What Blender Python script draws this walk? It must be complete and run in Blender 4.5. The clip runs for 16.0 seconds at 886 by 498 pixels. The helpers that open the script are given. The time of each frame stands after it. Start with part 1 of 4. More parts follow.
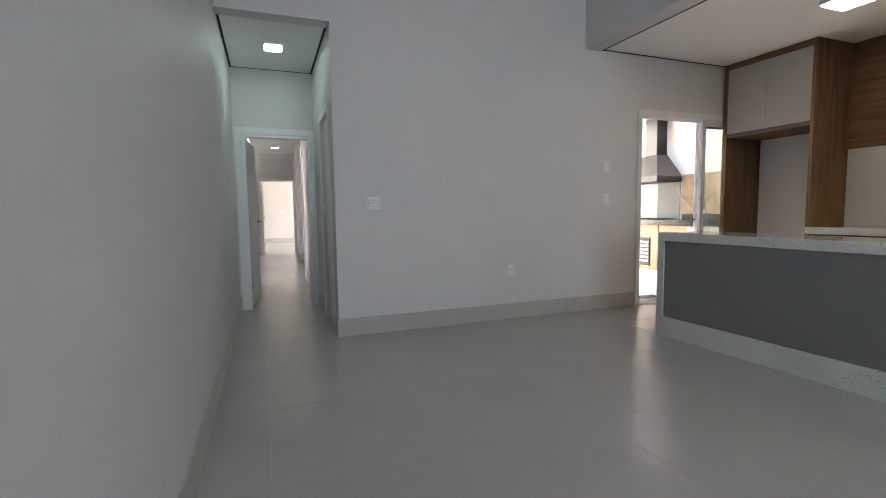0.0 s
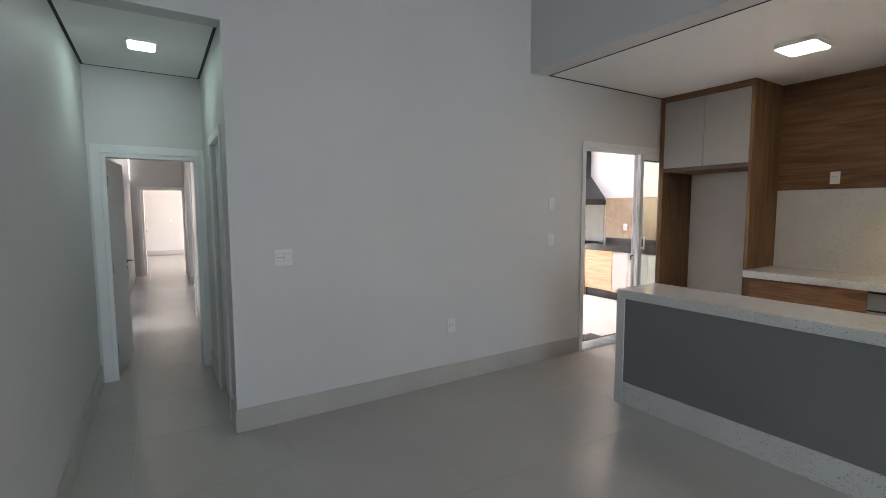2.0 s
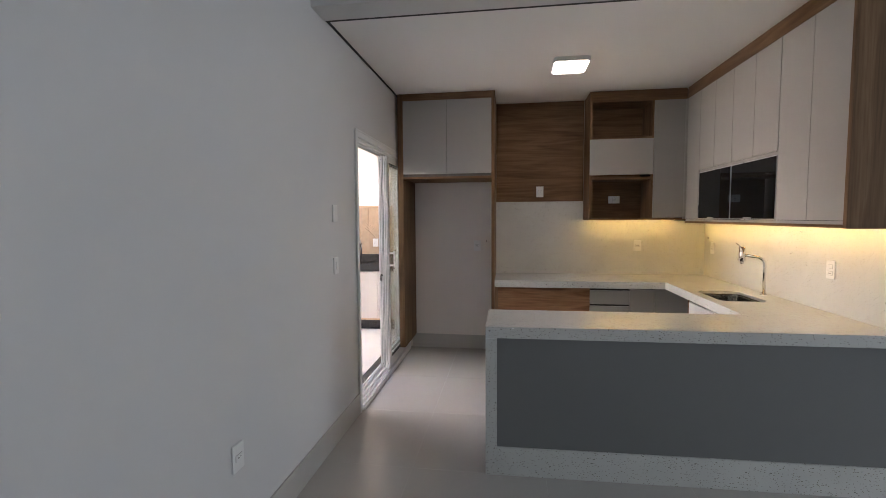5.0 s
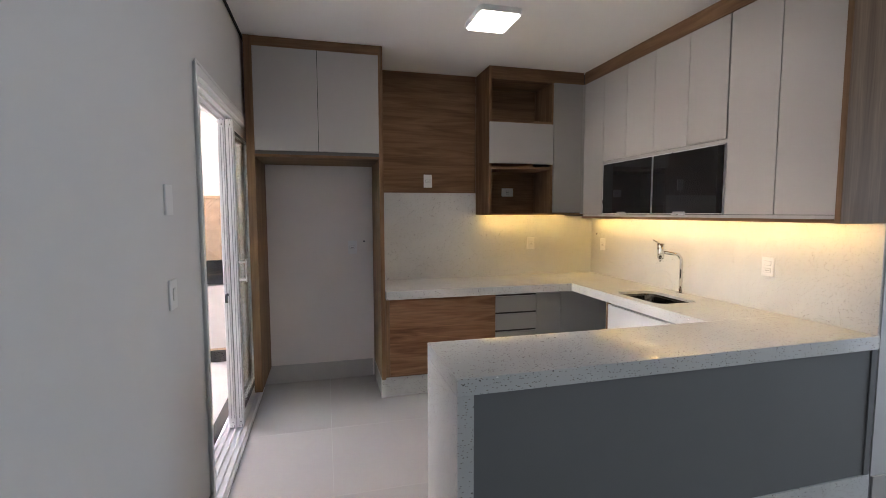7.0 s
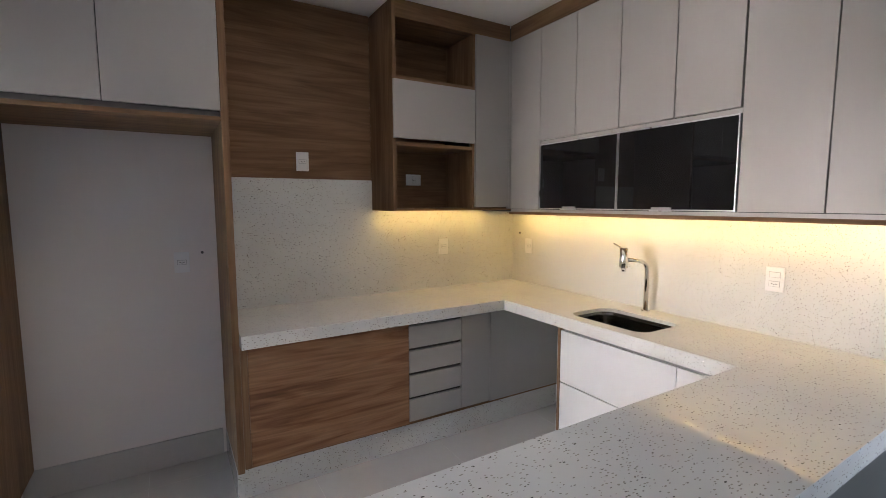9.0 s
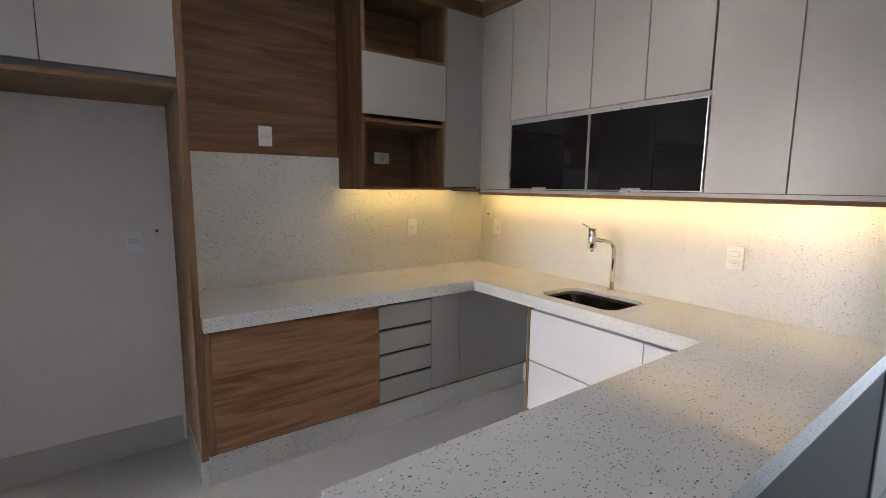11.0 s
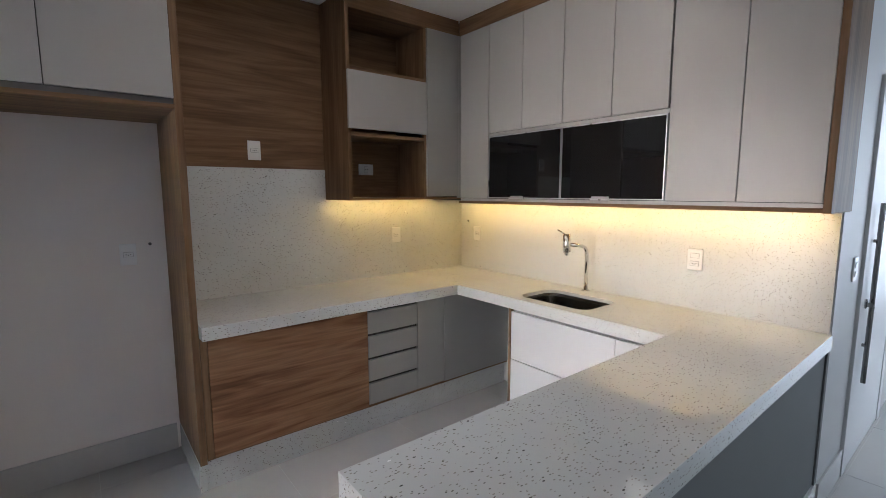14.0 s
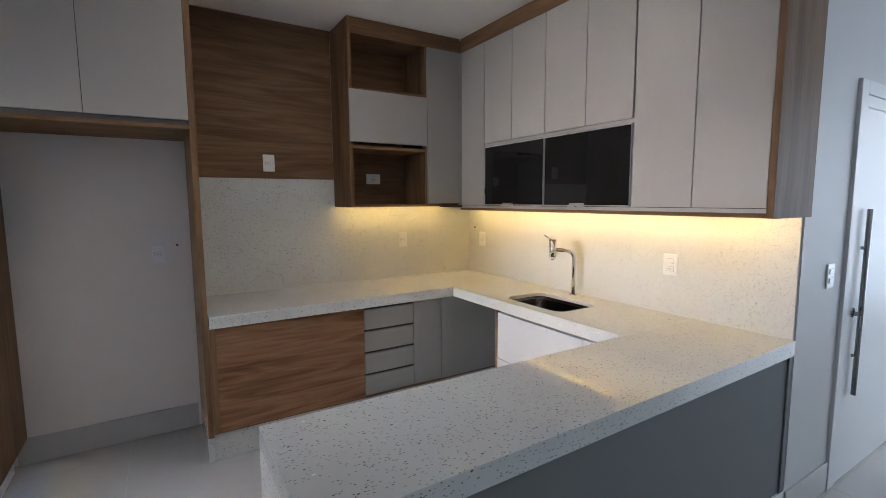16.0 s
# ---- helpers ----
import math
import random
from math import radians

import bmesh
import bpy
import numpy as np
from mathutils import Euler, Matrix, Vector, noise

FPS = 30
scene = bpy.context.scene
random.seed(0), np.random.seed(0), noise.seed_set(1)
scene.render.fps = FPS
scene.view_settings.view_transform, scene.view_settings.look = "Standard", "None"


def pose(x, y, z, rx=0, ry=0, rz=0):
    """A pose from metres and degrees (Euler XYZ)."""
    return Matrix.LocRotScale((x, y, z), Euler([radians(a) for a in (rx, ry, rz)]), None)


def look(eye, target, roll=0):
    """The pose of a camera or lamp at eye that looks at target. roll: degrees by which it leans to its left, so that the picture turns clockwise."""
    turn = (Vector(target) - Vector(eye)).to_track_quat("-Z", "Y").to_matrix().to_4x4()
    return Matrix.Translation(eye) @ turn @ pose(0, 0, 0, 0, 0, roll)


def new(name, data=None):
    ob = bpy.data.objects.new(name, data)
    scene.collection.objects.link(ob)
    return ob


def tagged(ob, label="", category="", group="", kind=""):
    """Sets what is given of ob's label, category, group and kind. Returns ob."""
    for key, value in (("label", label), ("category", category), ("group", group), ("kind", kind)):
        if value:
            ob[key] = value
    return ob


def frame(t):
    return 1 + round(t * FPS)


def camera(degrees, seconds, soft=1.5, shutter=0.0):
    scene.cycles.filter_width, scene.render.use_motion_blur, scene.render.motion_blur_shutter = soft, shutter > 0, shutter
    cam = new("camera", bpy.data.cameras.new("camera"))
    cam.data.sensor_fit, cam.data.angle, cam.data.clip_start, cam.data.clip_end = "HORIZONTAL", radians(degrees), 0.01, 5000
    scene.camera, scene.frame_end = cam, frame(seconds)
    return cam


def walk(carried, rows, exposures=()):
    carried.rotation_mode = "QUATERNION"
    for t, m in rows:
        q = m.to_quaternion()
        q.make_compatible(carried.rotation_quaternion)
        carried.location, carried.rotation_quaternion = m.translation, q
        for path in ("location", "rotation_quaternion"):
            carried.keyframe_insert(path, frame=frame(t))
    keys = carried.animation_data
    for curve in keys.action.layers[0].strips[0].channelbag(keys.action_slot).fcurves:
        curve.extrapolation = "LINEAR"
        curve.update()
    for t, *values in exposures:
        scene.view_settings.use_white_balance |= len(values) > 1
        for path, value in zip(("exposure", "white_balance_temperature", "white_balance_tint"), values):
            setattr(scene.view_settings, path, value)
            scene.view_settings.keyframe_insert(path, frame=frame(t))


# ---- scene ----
cam = camera(88.1, 16.0, soft=0.8)
PATH = [
    (0, (0.067, 0.161, 1.095), (0.779, 2.023, 0.931), -0.8),
    (0.5, (0.064, 0.214, 1.338), (0.831, 2.055, 1.191), -0.5),
    (1, (0.057, 0.342, 1.444), (0.875, 2.16, 1.278), -0.6),
    (1.5, (0.096, 0.587, 1.481), (0.988, 2.369, 1.31), -0.3),
    (2, (0.222, 0.931, 1.502), (1.277, 2.622, 1.329), -0.2),
    (2.5, (0.273, 1.257, 1.468), (1.508, 2.825, 1.339), -0.5),
    (3, (0.267, 1.641, 1.483), (1.721, 3.008, 1.352), 0.6),
    (3.5, (0.352, 2.034, 1.496), (2.016, 3.137, 1.373), 0.6),
    (4, (0.403, 2.4, 1.522), (2.221, 3.226, 1.402), 0.2),
    (4.5, (0.476, 2.717, 1.511), (2.392, 3.278, 1.388), -0.1),
    (5, (0.588, 3.047, 1.52), (2.563, 3.332, 1.381), -0.4),
    (5.2, (0.602, 3.188, 1.503), (2.59, 3.37, 1.367), -0.5),
    (7.3, (1.867, 3.642, 1.502), (3.766, 3.038, 1.327), -0.2),
    (7.5, (2.024, 3.639, 1.513), (3.897, 2.962, 1.326), -0.3),
    (8, (2.366, 3.632, 1.515), (4.178, 2.808, 1.316), -0.4),
    (8.5, (2.638, 3.589, 1.511), (4.402, 2.668, 1.315), -0.4),
    (9, (2.805, 3.455, 1.527), (4.514, 2.435, 1.328), -0.1),
    (9.5, (2.825, 3.419, 1.518), (4.493, 2.339, 1.296), 0.0),
    (9.7, (2.804, 3.49, 1.52), (4.448, 2.377, 1.282), 0.1),
    (11.8, (3.006, 3.483, 1.494), (4.598, 2.306, 1.215), 0.6),
    (12, (3.062, 3.497, 1.496), (4.641, 2.301, 1.217), 0.5),
    (12.5, (3.213, 3.601, 1.515), (4.742, 2.341, 1.242), 0.3),
    (13, (3.215, 3.623, 1.519), (4.732, 2.347, 1.257), 0.2),
    (13.5, (3.001, 3.597, 1.521), (4.531, 2.333, 1.27), 0.0),
    (14, (2.773, 3.611, 1.534), (4.323, 2.372, 1.285), -0.1),
    (14.1, (2.725, 3.631, 1.535), (4.283, 2.403, 1.284), -0.2),
    (14.5, (2.574, 3.645, 1.533), (4.153, 2.441, 1.29), -0.2),
    (15, (2.45, 3.615, 1.54), (4.063, 2.456, 1.306), -0.1),
    (15.5, (2.371, 3.475, 1.538), (4.017, 2.364, 1.308), -0.2),
    (16, (2.367, 3.385, 1.527), (4.06, 2.341, 1.314), -0.3),
]
EXPOSURE = 3.85
walk(cam, [(t, look(eye, target, roll)) for t, eye, target, roll in PATH], [
    (0, EXPOSURE + 0.12, 6500, 11.5), (2, EXPOSURE + 0.08, 6400, 12), (4.5, EXPOSURE + 0.02, 6350, 14.5), (7.5, EXPOSURE + 0.18, 6080, 15),
    (12, EXPOSURE + 0.1, 5830, 12.5), (16, EXPOSURE + 0.1, 5760, 11.5)])

# ---- light ----
SUN_UP, SUN_ROUND = 45, 178
world = bpy.data.worlds.new("sky")
scene.world = world
world.use_nodes = True
wn = world.node_tree.nodes
sky = wn.new("ShaderNodeTexSky")
sky.sky_type, sky.sun_disc, sky.dust_density = "NISHITA", False, 6.0
sky.sun_elevation, sky.sun_rotation = radians(SUN_UP), radians(SUN_ROUND)
world.node_tree.links.new(sky.outputs[0], wn["Background"].inputs[0])
wn["Background"].inputs[1].default_value = 0.15


def lamp(name, kind, energy, m, color=(1, 1, 1), **more):
    data = bpy.data.lights.new(name, kind)
    data.energy, data.color = energy, color
    if "size" in more:
        data.shape, data.size, data.size_y = "RECTANGLE", *more["size"]
    if "angle" in more:
        data.angle = radians(more["angle"])
    ob = new(name, data)
    ob.matrix_basis = m
    return ob


a, e = radians(SUN_ROUND), radians(SUN_UP)
sun_way = Vector((math.sin(a) * math.cos(e), math.cos(a) * math.cos(e), math.sin(e)))
lamp("sun", "SUN", 5.0, look(sun_way * 50, (0, 0, 0)), (1, 0.95, 0.88), angle=0.5)
# added lamps: daylight of assumed, unseen front windows behind the walker, of the side hall and of the far bedroom
lamp("assumed_window_daylight", "AREA", 6.2, look((1.5, -3.95, 1.45), (1.5, 0, 1.45)), (0.82, 0.92, 1.0), size=(2.9, 2.3))
lamp("hall_daylight", "AREA", 0.5, look((3.9, 9.85, 1.5), (0, 9.85, 1.3)), (1.0, 0.85, 0.68), size=(1.6, 1.4))
lamp("bedroom_daylight", "AREA", 5.2, look((2.92, 16.3, 1.5), (0, 16.3, 1.2)), (1.0, 0.80, 0.62), size=(2.0, 1.5))

lamp("side_room_daylight", "AREA", 2.2, look((-2.45, 8.15, 1.55), (0, 8.15, 1.0)), (1.0, 0.9, 0.76), size=(1.1, 1.3))

# ---- materials ----


def base(name):
    m = bpy.data.materials.new(name)
    m.use_nodes = True
    n, l = m.node_tree.nodes, m.node_tree.links
    return m, n, l, n["Principled BSDF"]


def noise_at(n, l, scale, detail=3.0, stretch=(1, 1, 1), distort=0.0):
    co, mp, tx = n.new("ShaderNodeTexCoord"), n.new("ShaderNodeMapping"), n.new("ShaderNodeTexNoise")
    mp.inputs["Scale"].default_value = stretch
    tx.inputs["Scale"].default_value, tx.inputs["Detail"].default_value = scale, detail
    tx.inputs["Distortion"].default_value = distort
    l.new(co.outputs["Object"], mp.inputs[0])
    l.new(mp.outputs[0], tx.inputs["Vector"])
    return tx


def ramp(n, l, source, stops):
    r = n.new("ShaderNodeValToRGB")
    while len(r.color_ramp.elements) < len(stops):
        r.color_ramp.elements.new(0.5)
    for el, (p, c) in zip(r.color_ramp.elements, stops):
        el.position, el.color = p, (*c, 1)
    l.new(source, r.inputs[0])
    return r


def mixed(n, l, kind, fac, one, two):
    x = n.new("ShaderNodeMix")
    x.data_type, x.blend_type = "RGBA", kind
    for slot, v in ((0, fac), (6, one), (7, two)):
        if isinstance(v, (int, float)):
            x.inputs[slot].default_value = v
        elif isinstance(v, tuple):
            x.inputs[slot].default_value = (*v, 1)
        else:
            l.new(v, x.inputs[slot])
    return x.outputs[2]


def tone(c, k):
    return tuple(min(1, v * k) for v in c)


def surface(name, color, rough=0.5, metal=0.0, vary=0.05, scale=2.0, fine=60.0, bump=0.03, coat=0.0, each=0.0, spec=0.5):
    """Paint, lacquer, metal, stone: two scales of tone, uneven gloss and fine relief."""
    m, n, l, p = base(name)
    big, small = noise_at(n, l, scale), noise_at(n, l, fine, 4)
    c = ramp(n, l, big.outputs["Fac"], [(0.3, tone(color, 1 - vary)), (0.7, tone(color, 1 + vary))]).outputs[0]
    g = ramp(n, l, small.outputs["Fac"], [(0.3, (1 - vary * 0.6,) * 3), (0.7, (1, 1, 1))]).outputs[0]
    c = mixed(n, l, "MULTIPLY", 1.0, c, g)
    if each:
        info = n.new("ShaderNodeObjectInfo")
        c = mixed(n, l, "MULTIPLY", 1.0, c, ramp(n, l, info.outputs["Random"], [(0, (1 - each,) * 3), (1, (1, 1, 1))]).outputs[0])
    l.new(c, p.inputs["Base Color"])
    r = n.new("ShaderNodeMapRange")
    r.inputs[3].default_value, r.inputs[4].default_value = rough * 0.93, min(1, rough * 1.07)
    l.new(big.outputs["Fac"], r.inputs[0])
    l.new(r.outputs[0], p.inputs["Roughness"])
    p.inputs["Metallic"].default_value = metal
    p.inputs["Coat Weight"].default_value = coat
    p.inputs["Specular IOR Level"].default_value = spec
    if bump:
        b = n.new("ShaderNodeBump")
        b.inputs["Strength"].default_value, b.inputs["Distance"].default_value = bump, 0.002
        l.new(small.outputs["Fac"], b.inputs["Height"])
        l.new(b.outputs[0], p.inputs["Normal"])
    return m


def wood(name, along, dark, mid, light, rough=0.58, tight=0.0):
    """Wood-grain laminate; along: the axis (0, 1, 2) of the grain."""
    m, n, l, p = base(name)
    s1, s2 = [7.0] * 3, [60.0] * 3
    s1[along], s2[along] = 0.7, 2.0
    g1 = noise_at(n, l, 1.6, 5, s1, 1.2)
    g2 = noise_at(n, l, 1.5, 3, s2, 0.3)
    c = ramp(n, l, g1.outputs["Fac"], [(0.28 + tight, dark), (0.47, mid), (0.58 - tight * 0.3, light), (0.74 - tight, mid)]).outputs[0]
    f = ramp(n, l, g2.outputs["Fac"], [(0.32, (0.74, 0.72, 0.70)), (0.62, (1, 1, 1))]).outputs[0]
    l.new(mixed(n, l, "MULTIPLY", 0.85, c, f), p.inputs["Base Color"])
    p.inputs["Roughness"].default_value = rough
    p.inputs["Specular IOR Level"].default_value = 0.18
    b = n.new("ShaderNodeBump")
    b.inputs["Strength"].default_value, b.inputs["Distance"].default_value = 0.12, 0.001
    l.new(g2.outputs["Fac"], b.inputs["Height"])
    l.new(b.outputs[0], p.inputs["Normal"])
    return m


def quartz(name, rough, spec):
    """White quartz with brown flecks and a few clear crystals."""
    m, n, l, p = base(name)
    cloud = noise_at(n, l, 3.0)
    c = ramp(n, l, cloud.outputs["Fac"], [(0.3, (0.60, 0.605, 0.585)), (0.7, (0.66, 0.665, 0.64))]).outputs[0]
    flecks = ((150, 0.30, 0.30, (0.36, 0.345, 0.305)), (125, 0.21, 0.27, (0.13, 0.12, 0.098)), (70, 0.16, 0.13, (0.07, 0.066, 0.058)), (26, 0.075, 0.12, (0.97, 0.97, 0.95)))
    for turn, (scale, size, share, color) in enumerate(flecks):
        co, mp, v = n.new("ShaderNodeTexCoord"), n.new("ShaderNodeMapping"), n.new("ShaderNodeTexVoronoi")
        mp.inputs["Rotation"].default_value = (0.4 + turn, 0.7 - 0.8 * turn, 0.3 + 0.6 * turn)
        mp.inputs["Scale"].default_value = (1, 0.5, 1)
        v.inputs["Scale"].default_value = scale
        l.new(co.outputs["Object"], mp.inputs[0])
        l.new(mp.outputs[0], v.inputs["Vector"])
        near = n.new("ShaderNodeMath")
        near.operation, near.inputs[1].default_value = "LESS_THAN", size
        l.new(v.outputs["Distance"], near.inputs[0])
        split = n.new("ShaderNodeSeparateColor")
        l.new(v.outputs["Color"], split.inputs[0])
        some = n.new("ShaderNodeMath")
        some.operation, some.inputs[1].default_value = "LESS_THAN", share
        l.new(split.outputs[0], some.inputs[0])
        both = n.new("ShaderNodeMath")
        both.operation = "MULTIPLY"
        l.new(near.outputs[0], both.inputs[0])
        l.new(some.outputs[0], both.inputs[1])
        c = mixed(n, l, "MIX", both.outputs[0], c, color)
    l.new(c, p.inputs["Base Color"])
    p.inputs["Roughness"].default_value = rough
    p.inputs["Specular IOR Level"].default_value = spec
    return m


def glow(name, color, strength):
    m, n, l, p = base(name)
    p.inputs["Base Color"].default_value = (*color, 1)
    p.inputs["Emission Color"].default_value = (*color, 1)
    p.inputs["Emission Strength"].default_value = strength
    return m


def clear(name, tint):
    m, n, l, p = base(name)
    n.remove(p)
    t, g, f, x = n.new("ShaderNodeBsdfTransparent"), n.new("ShaderNodeBsdfGlossy"), n.new("ShaderNodeLayerWeight"), n.new("ShaderNodeMixShader")
    t.inputs[0].default_value, g.inputs["Roughness"].default_value = (*tint, 1), 0.01
    power, gain = n.new("ShaderNodeMath"), n.new("ShaderNodeMath")
    power.operation, power.inputs[1].default_value = "POWER", 4.0
    gain.operation, gain.inputs[1].default_value, gain.inputs[2].default_value = "MULTIPLY_ADD", 0.7, 0.045
    l.new(f.outputs["Facing"], power.inputs[0])
    l.new(power.outputs[0], gain.inputs[0])
    l.new(gain.outputs[0], x.inputs[0])
    l.new(t.outputs[0], x.inputs[1])
    l.new(g.outputs[0], x.inputs[2])
    l.new(x.outputs[0], n["Material Output"].inputs[0])
    return m


BROWN = ((0.140, 0.079, 0.040), (0.190, 0.111, 0.058), (0.232, 0.139, 0.075))
RUST = ((0.155, 0.072, 0.034), (0.270, 0.142, 0.072), (0.330, 0.186, 0.100))
WALL = surface("wall_paint", (0.63, 0.622, 0.615), 0.55, vary=0.015, scale=1.3, fine=220, bump=0.08)
# wall paint lightened and warmed to stand in for light on the end wall
LITWALL = surface("wall_paint_lit_warm", (0.74, 0.695, 0.65), 0.6, vary=0.02, scale=1.6, fine=220, bump=0.1)
CEIL = surface("ceiling_paint", (0.86, 0.845, 0.82), 0.8, vary=0.01, scale=1.0, fine=150, bump=0.04)
TILE = surface("porcelain_tile", (0.46, 0.443, 0.417), 0.24, vary=0.025, scale=1.6, fine=25, bump=0.006, each=0.012)
SKIRT = surface("porcelain_skirting", (0.45, 0.435, 0.41), 0.3, vary=0.05, scale=3, fine=40, bump=0.01)
GROUT = surface("grout", (0.48, 0.47, 0.45), 0.7, vary=0.08, scale=5, fine=120)
QUARTZ = quartz("speckled_quartz", 0.06, 0.5)
HONED = quartz("honed_speckled_quartz", 0.2, 0.3)
GREIGE = surface("greige_lacquer", (0.36, 0.343, 0.322), 0.36, vary=0.012, scale=1.5, fine=300, bump=0.05)
GREY = surface("grey_laminate", (0.315, 0.305, 0.285), 0.36, vary=0.015, scale=1.5, fine=300, bump=0.05)
SLATE = surface("slate_grey_laminate", (0.205, 0.207, 0.207), 0.6, vary=0.03, scale=1.2, fine=300, bump=0.05, spec=0.12)
WHITE = surface("white_laminate", (0.60, 0.595, 0.595), 0.35, vary=0.01, scale=2, fine=300, bump=0.03)
WOODY = wood("wood_laminate_across", 1, *BROWN)
WOODF = wood("wood_laminate_front", 1, *RUST, tight=0.05)
WOODX = wood("wood_laminate_deep", 0, *BROWN)
WOODZ = wood("wood_laminate_upright", 2, *BROWN)
PLASTIC = surface("white_plastic", (0.74, 0.74, 0.73), 0.3, vary=0.01, scale=8, fine=200, bump=0.01)
SOCKET = surface("grey_plastic", (0.30, 0.30, 0.30), 0.4, vary=0.02, scale=8, fine=200, bump=0.01)
DOORWHITE = surface("white_door_lacquer", (0.76, 0.76, 0.76), 0.45, vary=0.012, scale=1.5, fine=200, bump=0.03)
ALU = surface("white_aluminium", (0.76, 0.76, 0.76), 0.3, vary=0.02, scale=4, fine=150, bump=0.02)
RAILGREY = surface("dark_grey_profile", (0.10, 0.095, 0.09), 0.4, vary=0.03, scale=6, fine=200, bump=0.01)
SILVER = surface("brushed_aluminium", (0.62, 0.62, 0.62), 0.28, 0.9, vary=0.04, scale=6, fine=180, bump=0.03)
CHROME = surface("polished_chrome", (0.72, 0.72, 0.73), 0.13, 1.0, vary=0.02, scale=9, fine=100, bump=0.0)
STEEL = surface("stainless_steel", (0.27, 0.265, 0.26), 0.13, 1.0, vary=0.06, scale=9, fine=140, bump=0.03)
# near-black: painted shade in gaps and carcasses, also gaskets, grill and pipe
DARK = surface("gap_shade_and_black_parts", (0.03, 0.028, 0.026), 0.7, vary=0.1, scale=5, fine=100)
BLACKGLASS = surface("black_glass", (0.010, 0.010, 0.011), 0.02, vary=0.05, scale=2, fine=50, bump=0.0)
GRANITE = surface("black_granite", (0.022, 0.021, 0.022), 0.15, vary=0.5, scale=90, fine=240, bump=0.01)
HOOD = surface("dark_grey_enamel", (0.032, 0.030, 0.029), 0.4, vary=0.08, scale=4, fine=120)
LIGHTWOOD = wood("pale_wood_laminate", 1, (0.38, 0.25, 0.14), (0.47, 0.33, 0.20), (0.54, 0.40, 0.26))
PALEPIECE = surface("pale_wood_relief", (0.50, 0.36, 0.23), 0.5, vary=0.12, scale=14, fine=90, bump=0.1, each=0.22)
PATIO = surface("patio_tile", (0.61, 0.575, 0.54), 0.4, vary=0.05, scale=3, fine=50)
RENDERWALL = surface("outdoor_white_paint", (0.69, 0.65, 0.605), 0.8, vary=0.02, scale=2, fine=150, bump=0.1)
BEIGE = surface("beige_laminate", (0.42, 0.395, 0.375), 0.45, vary=0.015, scale=1.5, fine=300, bump=0.03)
FIREWALL = surface("grey_fire_panel", (0.27, 0.27, 0.275), 0.5, vary=0.08, scale=5, fine=120, bump=0.05)
PANEL = glow("lamp_panel", (1.0, 0.87, 0.75), 1.7)
PANELHALL = glow("inner_corridor_lamp_panel", (1.0, 0.97, 0.93), 0.3)
PANELCOOL = glow("corridor_lamp_panel", (0.76, 1.0, 0.92), 2.3)
LED = glow("warm_led", (1.0, 0.63, 0.17), 5.0)
PANE = clear("clear_glass", (0.95, 0.98, 0.97))
SMOKED = clear("fire_glass", (0.75, 0.77, 0.77))
FABRIC = surface("dark_mat", (0.10, 0.10, 0.10), 0.9, vary=0.5, scale=60, fine=200, bump=0.3)

# ---- building helpers ----


def box(bm, x0, y0, z0, x1, y1, z1):
    v = [bm.verts.new(p) for p in ((x0, y0, z0), (x1, y0, z0), (x1, y1, z0), (x0, y1, z0), (x0, y0, z1), (x1, y0, z1), (x1, y1, z1), (x0, y1, z1))]
    for f in ((3, 2, 1, 0), (4, 5, 6, 7), (0, 1, 5, 4), (1, 2, 6, 5), (2, 3, 7, 6), (3, 0, 4, 7)):
        bm.faces.new([v[i] for i in f])
    return v


def boxes(*rows, bevel=0.0, steps=2):
    bm = bmesh.new()
    for r in rows:
        box(bm, *r)
    if bevel:
        bmesh.ops.bevel(bm, geom=bm.edges[:], offset=bevel, segments=steps, affect="EDGES", profile=0.5, clamp_overlap=True)
    return bm


def prism(points, z0, z1, bevel=0.0):
    """An upright prism over a ground polygon (counter-clockwise)."""
    bm = bmesh.new()
    f = bm.faces.new([bm.verts.new((x, y, z0)) for x, y in points])
    out = bmesh.ops.extrude_face_region(bm, geom=[f])
    bmesh.ops.translate(bm, vec=(0, 0, z1 - z0), verts=[g for g in out["geom"] if isinstance(g, bmesh.types.BMVert)])
    bmesh.ops.recalc_face_normals(bm, faces=bm.faces[:])
    if bevel:
        bmesh.ops.bevel(bm, geom=bm.edges[:], offset=bevel, segments=2, affect="EDGES", profile=0.5)
    return bm


def tube(points, radius, sides=14):
    """A round bar along a path of points."""
    bm = bmesh.new()
    rings = []
    pts = [Vector(p) for p in points]
    side = None
    for i, p in enumerate(pts):
        way = (pts[min(i + 1, len(pts) - 1)] - pts[max(i - 1, 0)]).normalized()
        if side is None:
            side = way.orthogonal().normalized()
        side = (side - way * side.dot(way)).normalized()
        up = way.cross(side)
        rings.append([bm.verts.new(p + radius * (math.cos(k) * side + math.sin(k) * up)) for k in [2 * math.pi * j / sides for j in range(sides)]])
    for r0, r1 in zip(rings, rings[1:]):
        for j in range(sides):
            bm.faces.new((r0[j], r0[(j + 1) % sides], r1[(j + 1) % sides], r1[j])).smooth = True
    bm.faces.new(rings[0][::-1])
    bm.faces.new(rings[-1])
    return bm


def placed(o):
    return placed(o.parent) @ o.matrix_parent_inverse @ o.matrix_basis if o.parent else o.matrix_basis


def mesh_of(name, bm, material):
    data = bpy.data.meshes.new(name)
    bm.to_mesh(data)
    bm.free()
    data.materials.append(material)
    return data


